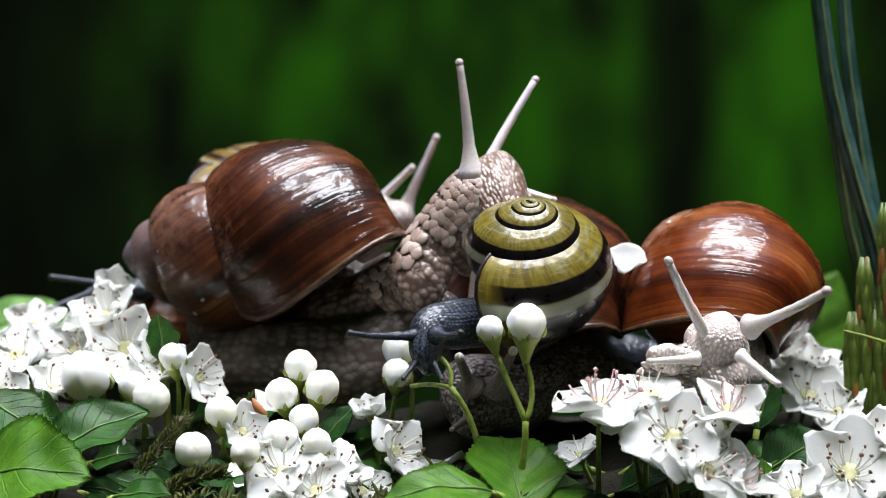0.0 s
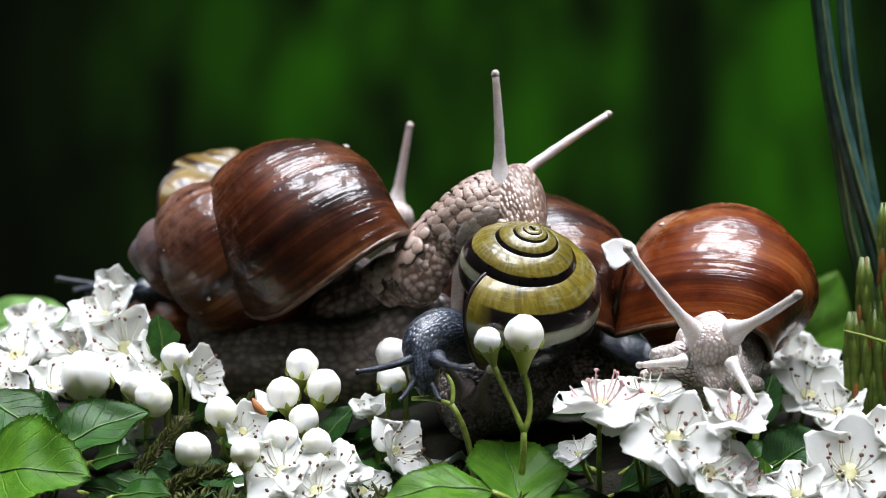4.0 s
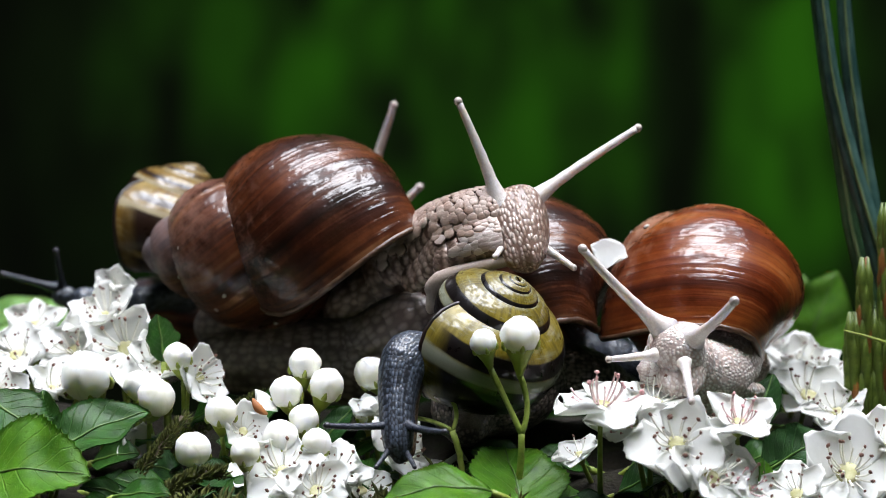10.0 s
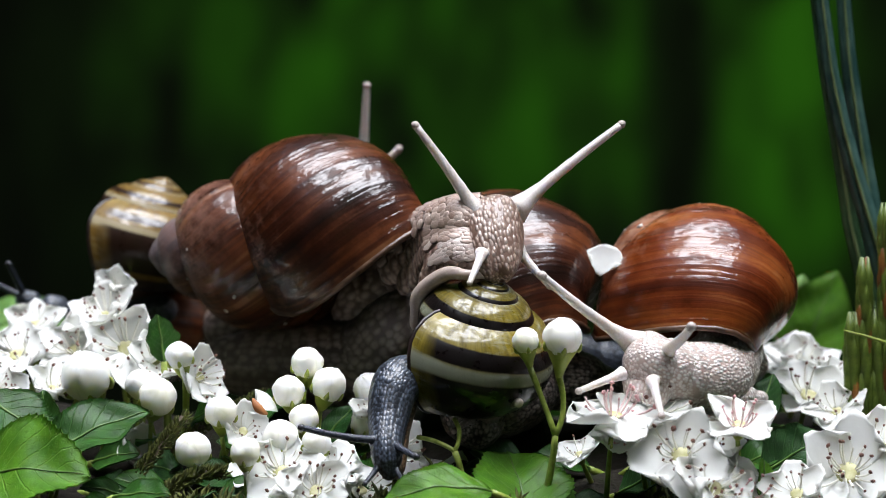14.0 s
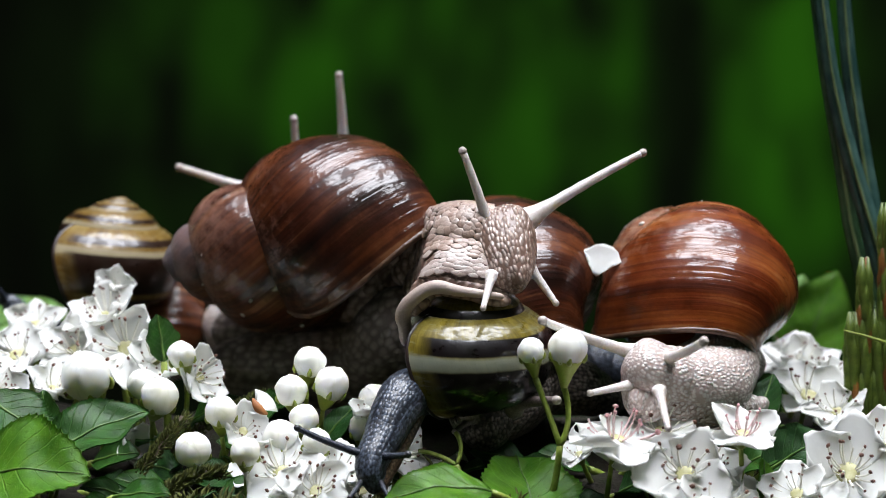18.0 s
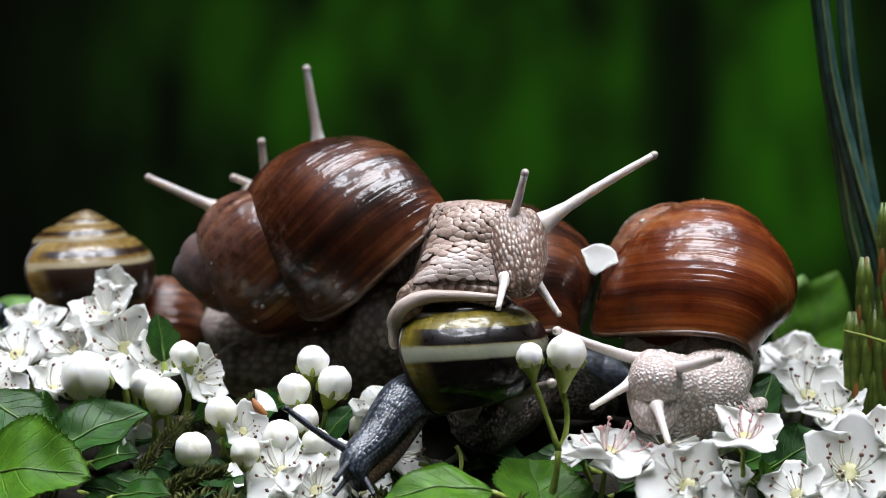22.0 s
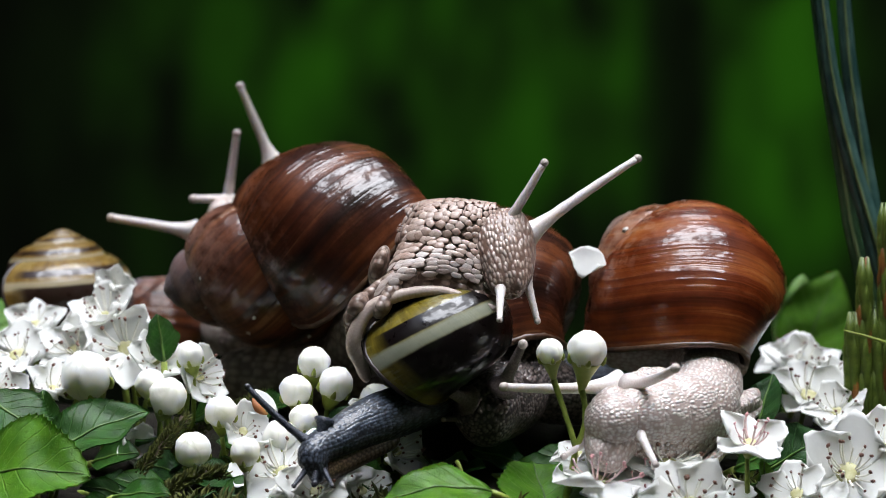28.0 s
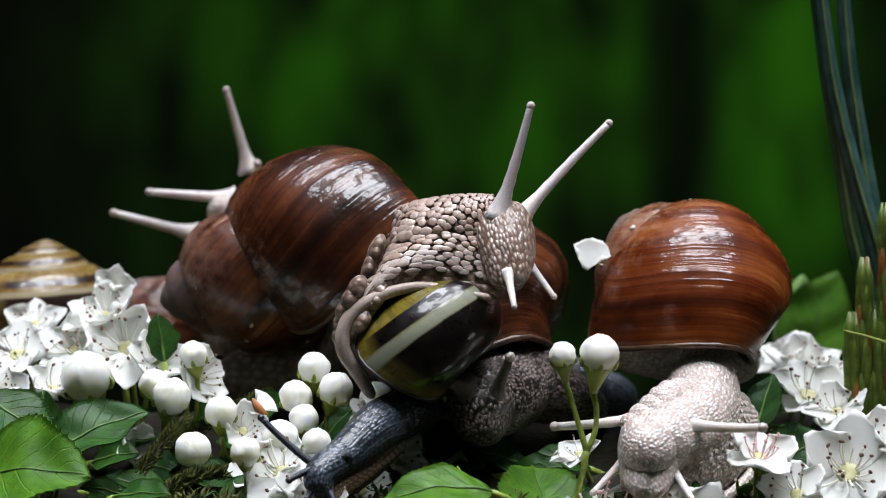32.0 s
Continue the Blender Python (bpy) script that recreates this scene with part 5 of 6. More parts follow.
def flower(key, u, v, d, face, r, seed, spread=0.25, stamens=18, pink=False, foot=None, label="", stem=True):
    """An open blossom: five cupped petals, a ring of stamens, disc, calyx and stem down to the mound."""
    rnd = random.Random(seed)
    p, z = at(u, v, d), Vector(face).normalized()
    root = thing("hawthorn_blossom", p, label or "white five-petalled hawthorn blossom with brown anthers", "flower", "hawthorn blossoms")
    root.matrix_basis = place(p, z, (0.2, 1, 0.1))
    k = r / 78.0
    turn = rnd.uniform(0, 72)
    part("disc", DISC, root, "", Matrix.Scale(k, 4))
    part("calyx", CUP, root, "", Matrix.Scale(k, 4))
    for i in range(5):
        m = pose(0, 0, 0, 0, 0, turn + 72 * i + rnd.uniform(-9, 9)) @ pose(0.0009 * k, 0, 0.0002 * i * 0.3, rnd.uniform(-14, 14), -degrees_of(spread) * 0.7 + 6 + rnd.uniform(-17, 17), 0)
        part("petal", PETALS[rnd.randrange(7)], root, "", m @ Matrix.Scale(k * rnd.uniform(0.92, 1.1), 4))
    fil, ant = (FILAMENTS_PINK, ANTHER_PINK) if pink else (FILAMENTS, ANTHER)
    for i in range(stamens):
        j = rnd.randrange(4)
        m = pose(0, 0, 0, 0, 0, 360 * i / stamens + rnd.uniform(-10, 10)) @ pose(0.0009 * k, 0, 0, 0, rnd.uniform(-5, 62), 0) @ Matrix.Scale(k * rnd.uniform(0.55, 1.05), 4)
        ob = part("filament", fil[j], root, "", m)
        tip = Vector((0.0012 * (j - 1.5) * 0.4 + 0.0016, 0, 0.0052))
        if rnd.random() < 0.92:
            part("anther", ant, ob, "", Matrix.Translation(tip) @ pose(0, 0, 0, rnd.uniform(0, 180), rnd.uniform(0, 90), 0) @ Matrix.Scale(rnd.uniform(0.5, 0.85), 4))
    if stem:
        start = p - z * 0.003 * k
        f = foot or (p.x + rnd.uniform(-0.004, 0.004), p.y + rnd.uniform(0.002, 0.008))
        stalk_to_ground(root, "stem", start, Vector((f[0], f[1], mound(f[0], f[1]) - 0.002)), -z * 0.003)
    FLOWERS[key] = root
    return root


def degrees_of(x):
    return x * 90.0


def bud_mesh(seed):
    """A round bud of overlapped petals with faint seams, calyx below; radius 1 mm."""
    verts, faces = [], []
    n, m = 48, 18
    for i in range(m + 1):
        th = math.pi * i / m
        for j in range(n):
            a = 2 * math.pi * j / n
            fold = ((3 * a + 3.4 * th + seed) / (2 * math.pi)) % 1.0
            r = 0.001 * (0.97 + 0.075 * fold ** 1.6 * math.sin(th) + 0.05 * max(0.0, 1 - th / 0.5) + 0.06 * noise.noise(Vector((math.cos(a) * 2, math.sin(a) * 2, th * 2 + seed))))
            verts.append((r * math.sin(th) * math.cos(a), r * math.sin(th) * math.sin(a), r * math.cos(th) * 1.02))
    for i in range(m):
        for j in range(n):
            k = (j + 1) % n
            faces.append((i * n + j, (i + 1) * n + j, (i + 1) * n + k, i * n + k))
    return mesh("bud_petals", verts, faces, M_BUD)


BUD_BALLS = [bud_mesh(i * 1.7) for i in range(4)]


def sepal_mesh():
    v, f = tube([(0, 0, 0), (0.0003, 0, 0.0004), (0.00042, 0, 0.0009), (0.00030, 0, 0.0013)], [0.00040, 0.00036, 0.0002, 0.00003], 8)
    return mesh("sepal", v, f, M_CALYX)


SEPAL = sepal_mesh()
BUD_CUP = mesh("calyx", *revolve([(0.00024, -0.0021), (0.00055, -0.0016), (0.00088, -0.0008), (0.00102, -0.0002), (0.00098, 0.00005)], 14), M_CALYX)


LONG_CUP = mesh("calyx", *revolve([(0.00013, -0.0023), (0.00022, -0.0020), (0.00042, -0.0014), (0.00066, -0.0009), (0.00084, -0.0006), (0.00082, -0.0005)], 14), M_CALYX)


def bud(key, u, v, d, r, aim, seed, foot=None, cup=True, label="", name="hawthorn_bud"):
    rnd = random.Random(seed)
    p, z = at(u, v, d), Vector(aim).normalized()
    root = thing(name, p, label or "round closed white hawthorn bud on a green stem", "flower bud", "hawthorn buds")
    root.matrix_basis = place(p, z, (0.2, 1, 0.1))
    k = r * 0.1
    part("bud_petals", BUD_BALLS[seed % 4], root, "", Matrix.Scale(k, 4) @ pose(0, 0, 0, 0, 0, seed * 50))
    if cup:
        part("calyx", BUD_CUP, root, "", Matrix.Scale(k, 4) @ Matrix.Diagonal((0.8, 0.8, 0.8, 1)))
    for i in range(5):
        part("sepal", SEPAL, root, "", pose(0, 0, 0, 0, 0, 72 * i + rnd.uniform(-10, 10)) @ Matrix.Translation((0.00080 * k, 0, -0.0006 * k)) @ Matrix.Scale(k * 0.42, 4))
    f = foot or (p.x + rnd.uniform(-0.004, 0.004), p.y + 0.004)
    stalk_to_ground(root, "stem", p - z * 0.0017 * k, Vector((f[0], f[1], mound(f[0], f[1]) - 0.002)), -z * 0.004 + Vector((0, 0.002, 0)))
    FLOWERS[key] = root
    return root


def leaf(key, base, tip, normal, width, material, lobes=3, fold=0.25, curl=0.15, seed=0, stem=True, label="", name="hawthorn_leaf"):
    """A leaf from base to tip (places), facing normal; width is its half width against its length. It has thickness, midrib and stalk."""
    rnd = random.Random(seed)
    a, b = Vector(base), Vector(tip)
    L = (b - a).length
    x = (b - a).normalized()
    nz = Vector(normal)
    z = (nz - x * nz.dot(x)).normalized()
    y = z.cross(x)
    root = thing(name, a, label or "green lobed hawthorn leaf", "leaf", "leaves in the blossom")
    root.matrix_basis = Matrix.Translation(a) @ Matrix((x, y, z)).transposed().to_4x4()
    n, m = 90, 13
    verts, uvs, faces = [], [], []
    ph = rnd.uniform(0, 6)

    def half(s):
        w = math.sin(math.pi * min(1.0, s ** 0.8 * 0.98 + 0.02)) ** 0.8
        if lobes:
            w *= 1 + 0.07 * math.cos(2 * math.pi * (lobes * s) + ph) * (s > 0.12)
            w += 0.06 * (((17 + ph) * s) % 1.0) ** 1.5 * (0.15 < s < 0.95)
        return max(w * width, 0.012) * L

    def lift(s, q):
        return L * (curl * (s * (1 - s) * 1.6 - 0.35 * s * s) + fold * abs(q) ** 1.3 * half(s) / L + 0.02 * math.sin(9 * s + ph) * q * q + 0.012 * math.sin(15 * s + 4 * q))
    for side in (0, 1):
        for i in range(n):
            s = i / (n - 1)
            for j in range(m):
                q = -1 + 2 * j / (m - 1)
                verts.append((L * s + 0.25 * abs(q) * half(s) * 0.5, q * half(s), lift(s, q) - side * 0.0003))
                uvs.append((s, j / (m - 1)))
    o = n * m
    for i in range(n - 1):
        for j in range(m - 1):
            p = (i * m + j, (i + 1) * m + j, (i + 1) * m + j + 1, i * m + j + 1)
            faces.append(p)
            faces.append(tuple(k + o for k in reversed(p)))
    edge = list(range(m)) + [i * m + m - 1 for i in range(1, n)] + [(n - 1) * m + j for j in range(m - 2, -1, -1)] + [i * m for i in range(n - 2, 0, -1)]
    for k in range(len(edge)):
        p, q = edge[k], edge[(k + 1) % len(edge)]
        faces.append((q, p, p + o, q + o))
    part("blade", mesh("blade", verts, faces, material, uvs), root)
    mid = [(L * s, 0, lift(s, 0) + 0.0001) for s in np.linspace(0, 0.97, 14)]
    part("midrib", mesh("midrib", *tube(mid, np.linspace(0.0003, 0.00008, 14), 8), M_RIB), root)
    if stem:
        f = a - x * 0.004 + Vector((0, 0.004, 0))
        stalk_to_ground(root, "leaf_stalk", a, Vector((f.x, f.y, mound(f.x, f.y) - 0.002)), -x * 0.002, 0.0006)
    FLOWERS[key] = root
    return root


build_big_snail()
build_facing_snail()
build_grove_snail()
build_middle_snail()
build_far_grove_snail()
build_hidden_snail()


def build_blossom():
    up, cam_up = (0, -0.3, 1), (0, -0.75, 0.65)
    # blossom beside the big shell
    flower("a1", 225, 618, 8, (-0.05, -0.9, 0.45), 84, 1)
    flower("a2", 185, 560, 16, (-0.4, -0.5, 0.75), 72, 2)
    flower("a3", 30, 630, 14, (-0.2, -0.7, 0.7), 80, 3)
    flower("a4", 352, 668, 2, (0.7, -0.6, 0.35), 62, 4, 0.4)
    flower("a5", 95, 690, 2, (0.3, -0.5, 0.8), 60, 5, 0.5)
    flower("a6", 430, 765, -6, (0.3, -0.8, 0.5), 52, 6, 0.55)
    flower("a7", 500, 838, -22, (-0.1, -0.72, 0.68), 78, 7, 0.15, 18)
    flower("a8", 590, 842, -18, (0.15, -0.6, 0.78), 70, 8, 0.3, 16)
    flower("a9", 700, 800, -6, (0.6, -0.6, 0.5), 66, 9, 0.35, 20)
    flower("a10", 800, 850, 0, (0.2, -0.6, 0.5), 52, 10, 0.5, 12)
    flower("a11", 655, 735, -2, (-0.3, -0.4, 0.8), 40, 11, 0.6, 6)
    flower("a12", 240, 800, 2, (0.2, -0.5, 0.4), 50, 12, 0.5, 8)
    flower("a13", 60, 575, 26, (-0.2, -0.6, 0.8), 60, 13, 0.3)
    flower("a14", 130, 620, 12, (-0.3, -0.7, 0.6), 62, 14, 0.3)
    flower("a15", 275, 640, 4, (0.3, -0.8, 0.5), 60, 15, 0.3)
    flower("a16", 200, 510, 24, (0.1, -0.8, 0.4), 44, 16, 0.45)
    flower("a17", -10, 690, 6, (0.3, -0.7, 0.6), 60, 17, 0.3)
    flower("a18", 460, 840, -14, (-0.3, -0.7, 0.6), 56, 18, 0.4)
    flower("a19", 560, 870, -26, (0.0, -0.7, 0.7), 66, 19, 0.2)
    flower("a20", 640, 870, -14, (0.3, -0.6, 0.7), 60, 20, 0.3, 18)
    # blossom under the cream snail
    flower("b1", 1062, 712, -26, (0.05, -0.28, 0.95), 84, 21, 0.05, 14, True, label="white hawthorn blossom with pink stamens, bent low")
    flower("b2", 1150, 700, -20, (0.1, -0.55, 0.85), 72, 22, 0.2, 14)
    flower("b3", 1190, 775, -30, (-0.1, -0.85, 0.5), 84, 23, 0.15, 16)
    flower("b4", 1250, 835, -32, (0.25, -0.75, 0.6), 80, 24, 0.3, 18)
    flower("b5", 1290, 725, -26, (0.1, -0.5, 0.85), 66, 25, 0.3, 12, True)
    flower("b6", 1025, 805, -10, (-0.3, -0.4, 0.75), 46, 26, 0.4, 8)
    flower("b7", 1430, 700, 12, (0.1, -0.6, 0.8), 80, 27, 0.3, 16)
    flower("b8", 1500, 838, -24, (-0.1, -0.85, 0.55), 94, 28, 0.12, 20)
    flower("b9", 1420, 650, 26, (0.2, -0.4, 0.9), 70, 29, 0.4, 12)
    flower("b10", 1480, 730, 6, (-0.2, -0.7, 0.7), 60, 30, 0.3, 12)
    flower("b11", 1110, 740, -22, (-0.2, -0.6, 0.75), 66, 41, 0.2, 12, True)
    flower("b12", 1235, 765, -24, (0.2, -0.6, 0.75), 70, 42, 0.2)
    flower("b13", 1310, 850, -28, (0.4, -0.6, 0.6), 62, 43, 0.4, 18, True)
    flower("b14", 1555, 790, -10, (0.1, -0.6, 0.8), 70, 44, 0.3)
    flower("b15", 1410, 875, -28, (-0.4, -0.7, 0.6), 60, 45, 0.25)
    flower("b16", 1390, 640, 30, (-0.3, -0.6, 0.7), 60, 46, 0.4)
    flower("b17", 1470, 680, 20, (0.2, -0.7, 0.6), 62, 47, 0.3)
    # closed buds
    for i, (u, v, d, r, aim) in enumerate(((531, 648, -6, 28, (0.1, -0.2, 1)), (570, 685, -8, 30, (0.3, -0.3, 0.9)), (498, 697, -9, 28, (-0.1, -0.5, 0.8)),
                                           (538, 742, -12, 26, (0.1, -0.5, 0.9)), (497, 776, -17, 32, (-0.2, -0.4, 0.9)), (560, 784, -20, 25, (0.3, -0.5, 0.8)),
                                           (391, 729, -8, 28, (0.0, -0.4, 0.9)), (341, 796, -12, 31, (-0.1, -0.7, 0.7)), (306, 633, -2, 25, (-0.2, -0.2, 1)),
                                           (268, 706, -5, 33, (0.3, -0.6, 0.8)), (237, 684, -2, 27, (-0.2, -0.5, 0.9)), (152, 666, 0, 45, (-0.2, -0.7, 0.8)),
                                           (434, 800, -24, 25, (0, -0.5, 0.9)), (706, 618, 2, 30, (-0.4, -0.4, 0.8)), (702, 660, 0, 26, (0.1, -0.4, 0.9)))):
        bud("bud%d" % i, u, v, d, r, aim, i)
    p = at(478, 702, -9)
    root = thing("wilted_petal", p, "curled wilted petal with a rust-brown edge", "petal")
    root.matrix_basis = place(p, (0.5, -0.7, 0.5), (0.3, 0.5, -1))
    part("petal", PETALS[3], root, "", Matrix.Scale(0.62, 4))
    part("edge", mesh("edge", *tube(bend((0.0040, -0.0018, 0.0012), (0.0042, 0.0018, 0.0012), (0.0008, 0, 0.0002), 9), [0.0002, 0.0004, 0.0006, 0.0007, 0.0008, 0.0007, 0.0006, 0.0004, 0.0002], 8), M_RUST), root, "rust-brown withered edge")
    twin_sprig()
    side_sprig()


def twin_sprig():
    """Two buds on one forked stalk."""
    fork = at(930, 745, -24)
    foot = at(905, 830, -20)
    foot.z = mound(foot.x, foot.y) - 0.002
    root = thing("bud_sprig", fork, "forked green stalk with one plump white bud and one small", "flower bud", "hawthorn buds")
    o = root.matrix_basis.inverted()
    for (u, v, d, r, aim, seed, sag) in ((867, 583, -25, 23, (-0.25, -0.3, 1), 1, (0.0002, 0, -0.0003)), (932, 572, -25, 33, (0.02, -0.3, 1), 2, (0.0011, 0, -0.0004))):
        p, z = at(u, v, d), Vector(aim).normalized()
        k = r * 0.1
        m = o @ place(p, z, (0.2, 1, 0.1)) @ Matrix.Scale(k, 4)
        b = part("bud_petals", BUD_BALLS[seed], root, "", m)
        part("calyx", LONG_CUP, b)
        for i in range(5):
            part("sepal", SEPAL, b, "", pose(0, 0, 0, 0, 0, 72 * i) @ Matrix.Translation((0.00080, 0, -0.0006)) @ Matrix.Scale(0.4, 4))
        q = bend(p - z * 0.0021 * k, fork, sag, 9)
        part("stalk", mesh("stalk", *tube([o @ x for x in q], [0.00045 + 0.0001 * abs(i - 4) / 4 for i in range(9)], 10), M_STEM), root)
    q = bend(fork, foot, (0.0006, 0, 0), 8)
    part("stalk", mesh("stalk", *tube([o @ x for x in q], np.linspace(0.00055, 0.0007, 8), 10), M_STEM), root)
    FLOWERS["twin"] = root


def side_sprig():
    """A bare forked stalk beside the banded snail's head."""
    fork = at(797, 686, -20)
    root = thing("bare_stalk", fork, "bare forked green flower stalk beside the banded snail", "stem")
    o = root.matrix_basis.inverted()
    foot = at(856, 800, -18)
    foot.z = mound(foot.x, foot.y) - 0.002
    for a, b, sag, r in ((fork, at(728, 684, -16), (0, 0, 0.0004), 0.0004), (fork, at(778, 632, -18), (0.0008, 0, 0.0004), 0.0004), (fork, foot, (0.0016, 0, 0.0016), 0.00055)):
        part("stalk", mesh("stalk", *tube([o @ x for x in bend(a, b, sag, 10)], [r] * 10, 10), M_STEM), root)
    FLOWERS["bare"] = root


def build_leaves():
    leaf("l1", at(-60, 850, -20), at(150, 832, -30), (0.1, -0.75, 0.65), 0.42, M_LEAF_BRIGHT, 2, 0.2, 0.2, 1, label="bright green hawthorn leaf with a browned tip")
    leaf("l2", at(80, 810, -16), at(262, 722, -10), (-0.35, -0.75, 0.6), 0.30, M_LEAF, 2, 0.3, 0.15, 2)
    leaf("l3", at(-30, 700, -8), at(90, 790, -14), (0.3, -0.7, 0.7), 0.36, M_LEAF, 2, 0.2, 0.1, 3)
    leaf("l4", at(85, 770, -8), at(75, 690, -6), (-0.3, -0.9, 0.1), 0.36, M_LEAF, 2, 0.3, 0.05, 4)
    leaf("l5", at(290, 640, 2), at(278, 556, 2), (0.5, -0.8, 0.1), 0.36, M_LEAF, 3, 0.3, 0.05, 5, label="small toothed green hawthorn leaf")
    leaf("l6", at(200, 882, -24), at(300, 872, -30), (0, -0.5, 0.8), 0.3, M_LEAF, 2, 0.2, 0.1, 6)
    leaf("c1", at(890, 905, -30), at(1036, 850, -20), (-0.1, -0.6, 0.8), 0.40, M_LEAF_BRIGHT, 2, 0.2, 0.15, 7)
    leaf("c2", at(925, 905, -30), at(886, 766, -14), (0.25, -0.7, 0.6), 0.40, M_LEAF_BRIGHT, 2, 0.3, 0.1, 8)
    leaf("c3", at(870, 872, -30), at(672, 880, -34), (0.0, -0.55, 0.85), 0.26, M_LEAF_BRIGHT, 2, 0.2, 0.25, 9)
    leaf("d1", at(1350, 840, -12), at(1462, 770, -14), (-0.2, -0.85, 0.45), 0.42, M_LEAF_SHADED, 2, 0.2, 0.1, 10, label="rounded green leaf with shade put into its colour")
    leaf("d2", at(1352, 890, -26), at(1352, 812, -26), (0.5, -0.8, 0.1), 0.25, M_LEAF_BRIGHT, 2, 0.3, 0.1, 11)
    leaf("d3", at(1340, 760, -4), at(1368, 660, 0), (-0.4, -0.8, 0.2), 0.30, M_LEAF_SHADED, 0, 0.2, 0.1, 12)
    leaf("d4", at(560, 800, 0), at(632, 712, 2), (-0.5, -0.7, 0.3), 0.25, M_LEAF_SHADED, 0, 0.2, 0.1, 13)
    leaf("e3", at(1400, 650, 66), at(1424, 486, 66), (0.3, -0.9, 0.4), 0.30, M_LEAF_PALE, 0, 0.15, 0.1, 16, label="plain pale green upright leaf behind the blossom", name="oval_leaf")
    leaf("e1", at(1412, 660, 60), at(1480, 478, 60), (-0.2, -0.9, 0.3), 0.33, M_LEAF_BRIGHT, 0, 0.15, 0.1, 14, label="plain green upright leaf behind the blossom", name="oval_leaf")
    leaf("e2", at(-60, 600, 60), at(130, 560, 50), (0.1, -0.6, 0.75), 0.30, M_LEAF_PALE, 0, 0.15, 0.2, 15, label="broad pale green leaf lying behind the blossom", name="oval_leaf")


def grass_blade(pts, width, label, material):
    """A keeled grass blade along pts: two leaf halves folded on a midrib."""
    root = thing("grass_blade", pts[0], label, "grass", "grass blades")
    o = root.location.copy()
    n = 30
    rib, halves = [], ([], [])
    for i in range(n):
        s = i / (n - 1)
        k = s * (len(pts) - 1)
        j = min(int(k), len(pts) - 2)
        f = k - j
        p = pts[j].lerp(pts[j + 1], f) - o
        d = (pts[j + 1] - pts[j]).normalized()
        side = Vector((d.z, 0, -d.x)).normalized()
        w = width * (1 - 0.5 * s)
        rib.append(p + Vector((0, -0.0003, 0)))
        for h, sg in ((0, -1), (1, 1)):
            for q, dy in ((0.0, 0.0), (0.5, 0.35), (1.0, 0.55), (0.5, 0.48), (0.0, 0.15)):
                halves[h].append(p + side * w * q * sg + Vector((0, dy * w, 0)))
    for h in (0, 1):
        faces = []
        for i in range(n - 1):
            for j in range(5):
                k = (j + 1) % 5
                faces.append((i * 5 + j, i * 5 + k, (i + 1) * 5 + k, (i + 1) * 5 + j))
        part("blade_half", mesh("blade_half", halves[h], faces, material), root)
    part("midrib", mesh("midrib", *tube(rib, np.linspace(0.0004, 0.0002, n), 8), M_GRASS_RIB), root)


def build_side_plants():
    g = at(1590, 640, 22)
    base = Vector((g.x, g.y, mound(g.x, g.y) - 0.003))
    lean = "long blue-green grass blade leaning in from the side"
    grass_blade([base, at(1552, 560, 22), at(1526, 480, 22), at(1506, 400, 22), at(1491, 300, 22), at(1477, 220, 22), at(1461, 130, 22), at(1444, 0, 22), at(1436, -80, 22)], 0.0018, "narrow dark green grass blade leaning in from the side", M_GRASS_DARK)
    grass_blade([base + Vector((0.003, 0.003, 0)), at(1576, 510, 20), at(1551, 430, 20), at(1534, 375, 20), at(1512, 300, 20), at(1491, 220, 20), at(1472, 130, 20), at(1455, 0, 20), at(1447, -80, 20)], 0.0023, lean, M_GRASS)
    grass_blade([base + Vector((0.002, 0.006, 0)), at(1550, 430, 25), at(1540, 360, 25), at(1532, 310, 25), at(1523, 250, 25), at(1512, 180, 25), at(1502, 100, 25), at(1494, 0, 25), at(1489, -80, 25)], 0.0024, lean, M_GRASS)
    for i, (u, v0, v1) in enumerate(((1530, 800, 535), (1568, 800, 450), (1508, 790, 620), (1552, 790, 635))):
        b = at(u, v0, 8)
        root = thing("conifer_sprig", Vector((b.x, b.y, mound(b.x, b.y))), "upright green sprig with rusty scale leaves", "conifer sprig", "conifer sprigs")
        top = at(u, v1, 8)
        o = root.location.copy()
        z0 = mound(b.x, b.y)
        v, f = tube([Vector((0, 0, -0.002)), Vector((0, 0, top.z - z0))], [0.0011, 0.0005], 10)
        part("stem", mesh("stem", v, f, M_SPRAY), root)
        rnd = random.Random(i)
        sv, sf = tube([(0.0002, 0, 0), (0.0007, 0, 0.0024), (0.0009, 0, 0.0062), (0.0007, 0, 0.0098)], [0.0004, 0.0009, 0.0008, 0.0002], 8)
        sc, scr = mesh("scale_leaf", sv, sf, M_SPRAY), mesh("scale_leaf", sv, sf, M_SPRAY_RED)
        h = 0.0
        while h < top.z - z0:
            for q in range(4):
                part("scale_leaf", scr if rnd.random() < (0.5 if i < 2 and h > 0.62 * (top.z - z0) else 0.06) else sc, root, "", Matrix.Translation((0, 0, h)) @ pose(0, 0, 0, 0, 0, q * 90 + h * 20000 + rnd.uniform(-15, 15)))
            h += 0.0032
    n0, n1 = at(1575, 608, 4), at(1492, 584, 0)
    root = thing("pale_needle", n0, "thin pale green needle", "needle")
    v, f = tube([p - n0 for p in bend(n0 + Vector((0.01, 0.0, -0.004)), n1, (0, 0, 0.0004), 8)], [0.0004, 0.0004, 0.0004, 0.00035, 0.0003, 0.00025, 0.0002, 0.00005], 8)
    part("blade", mesh("blade", v, f, M_STEM), root)


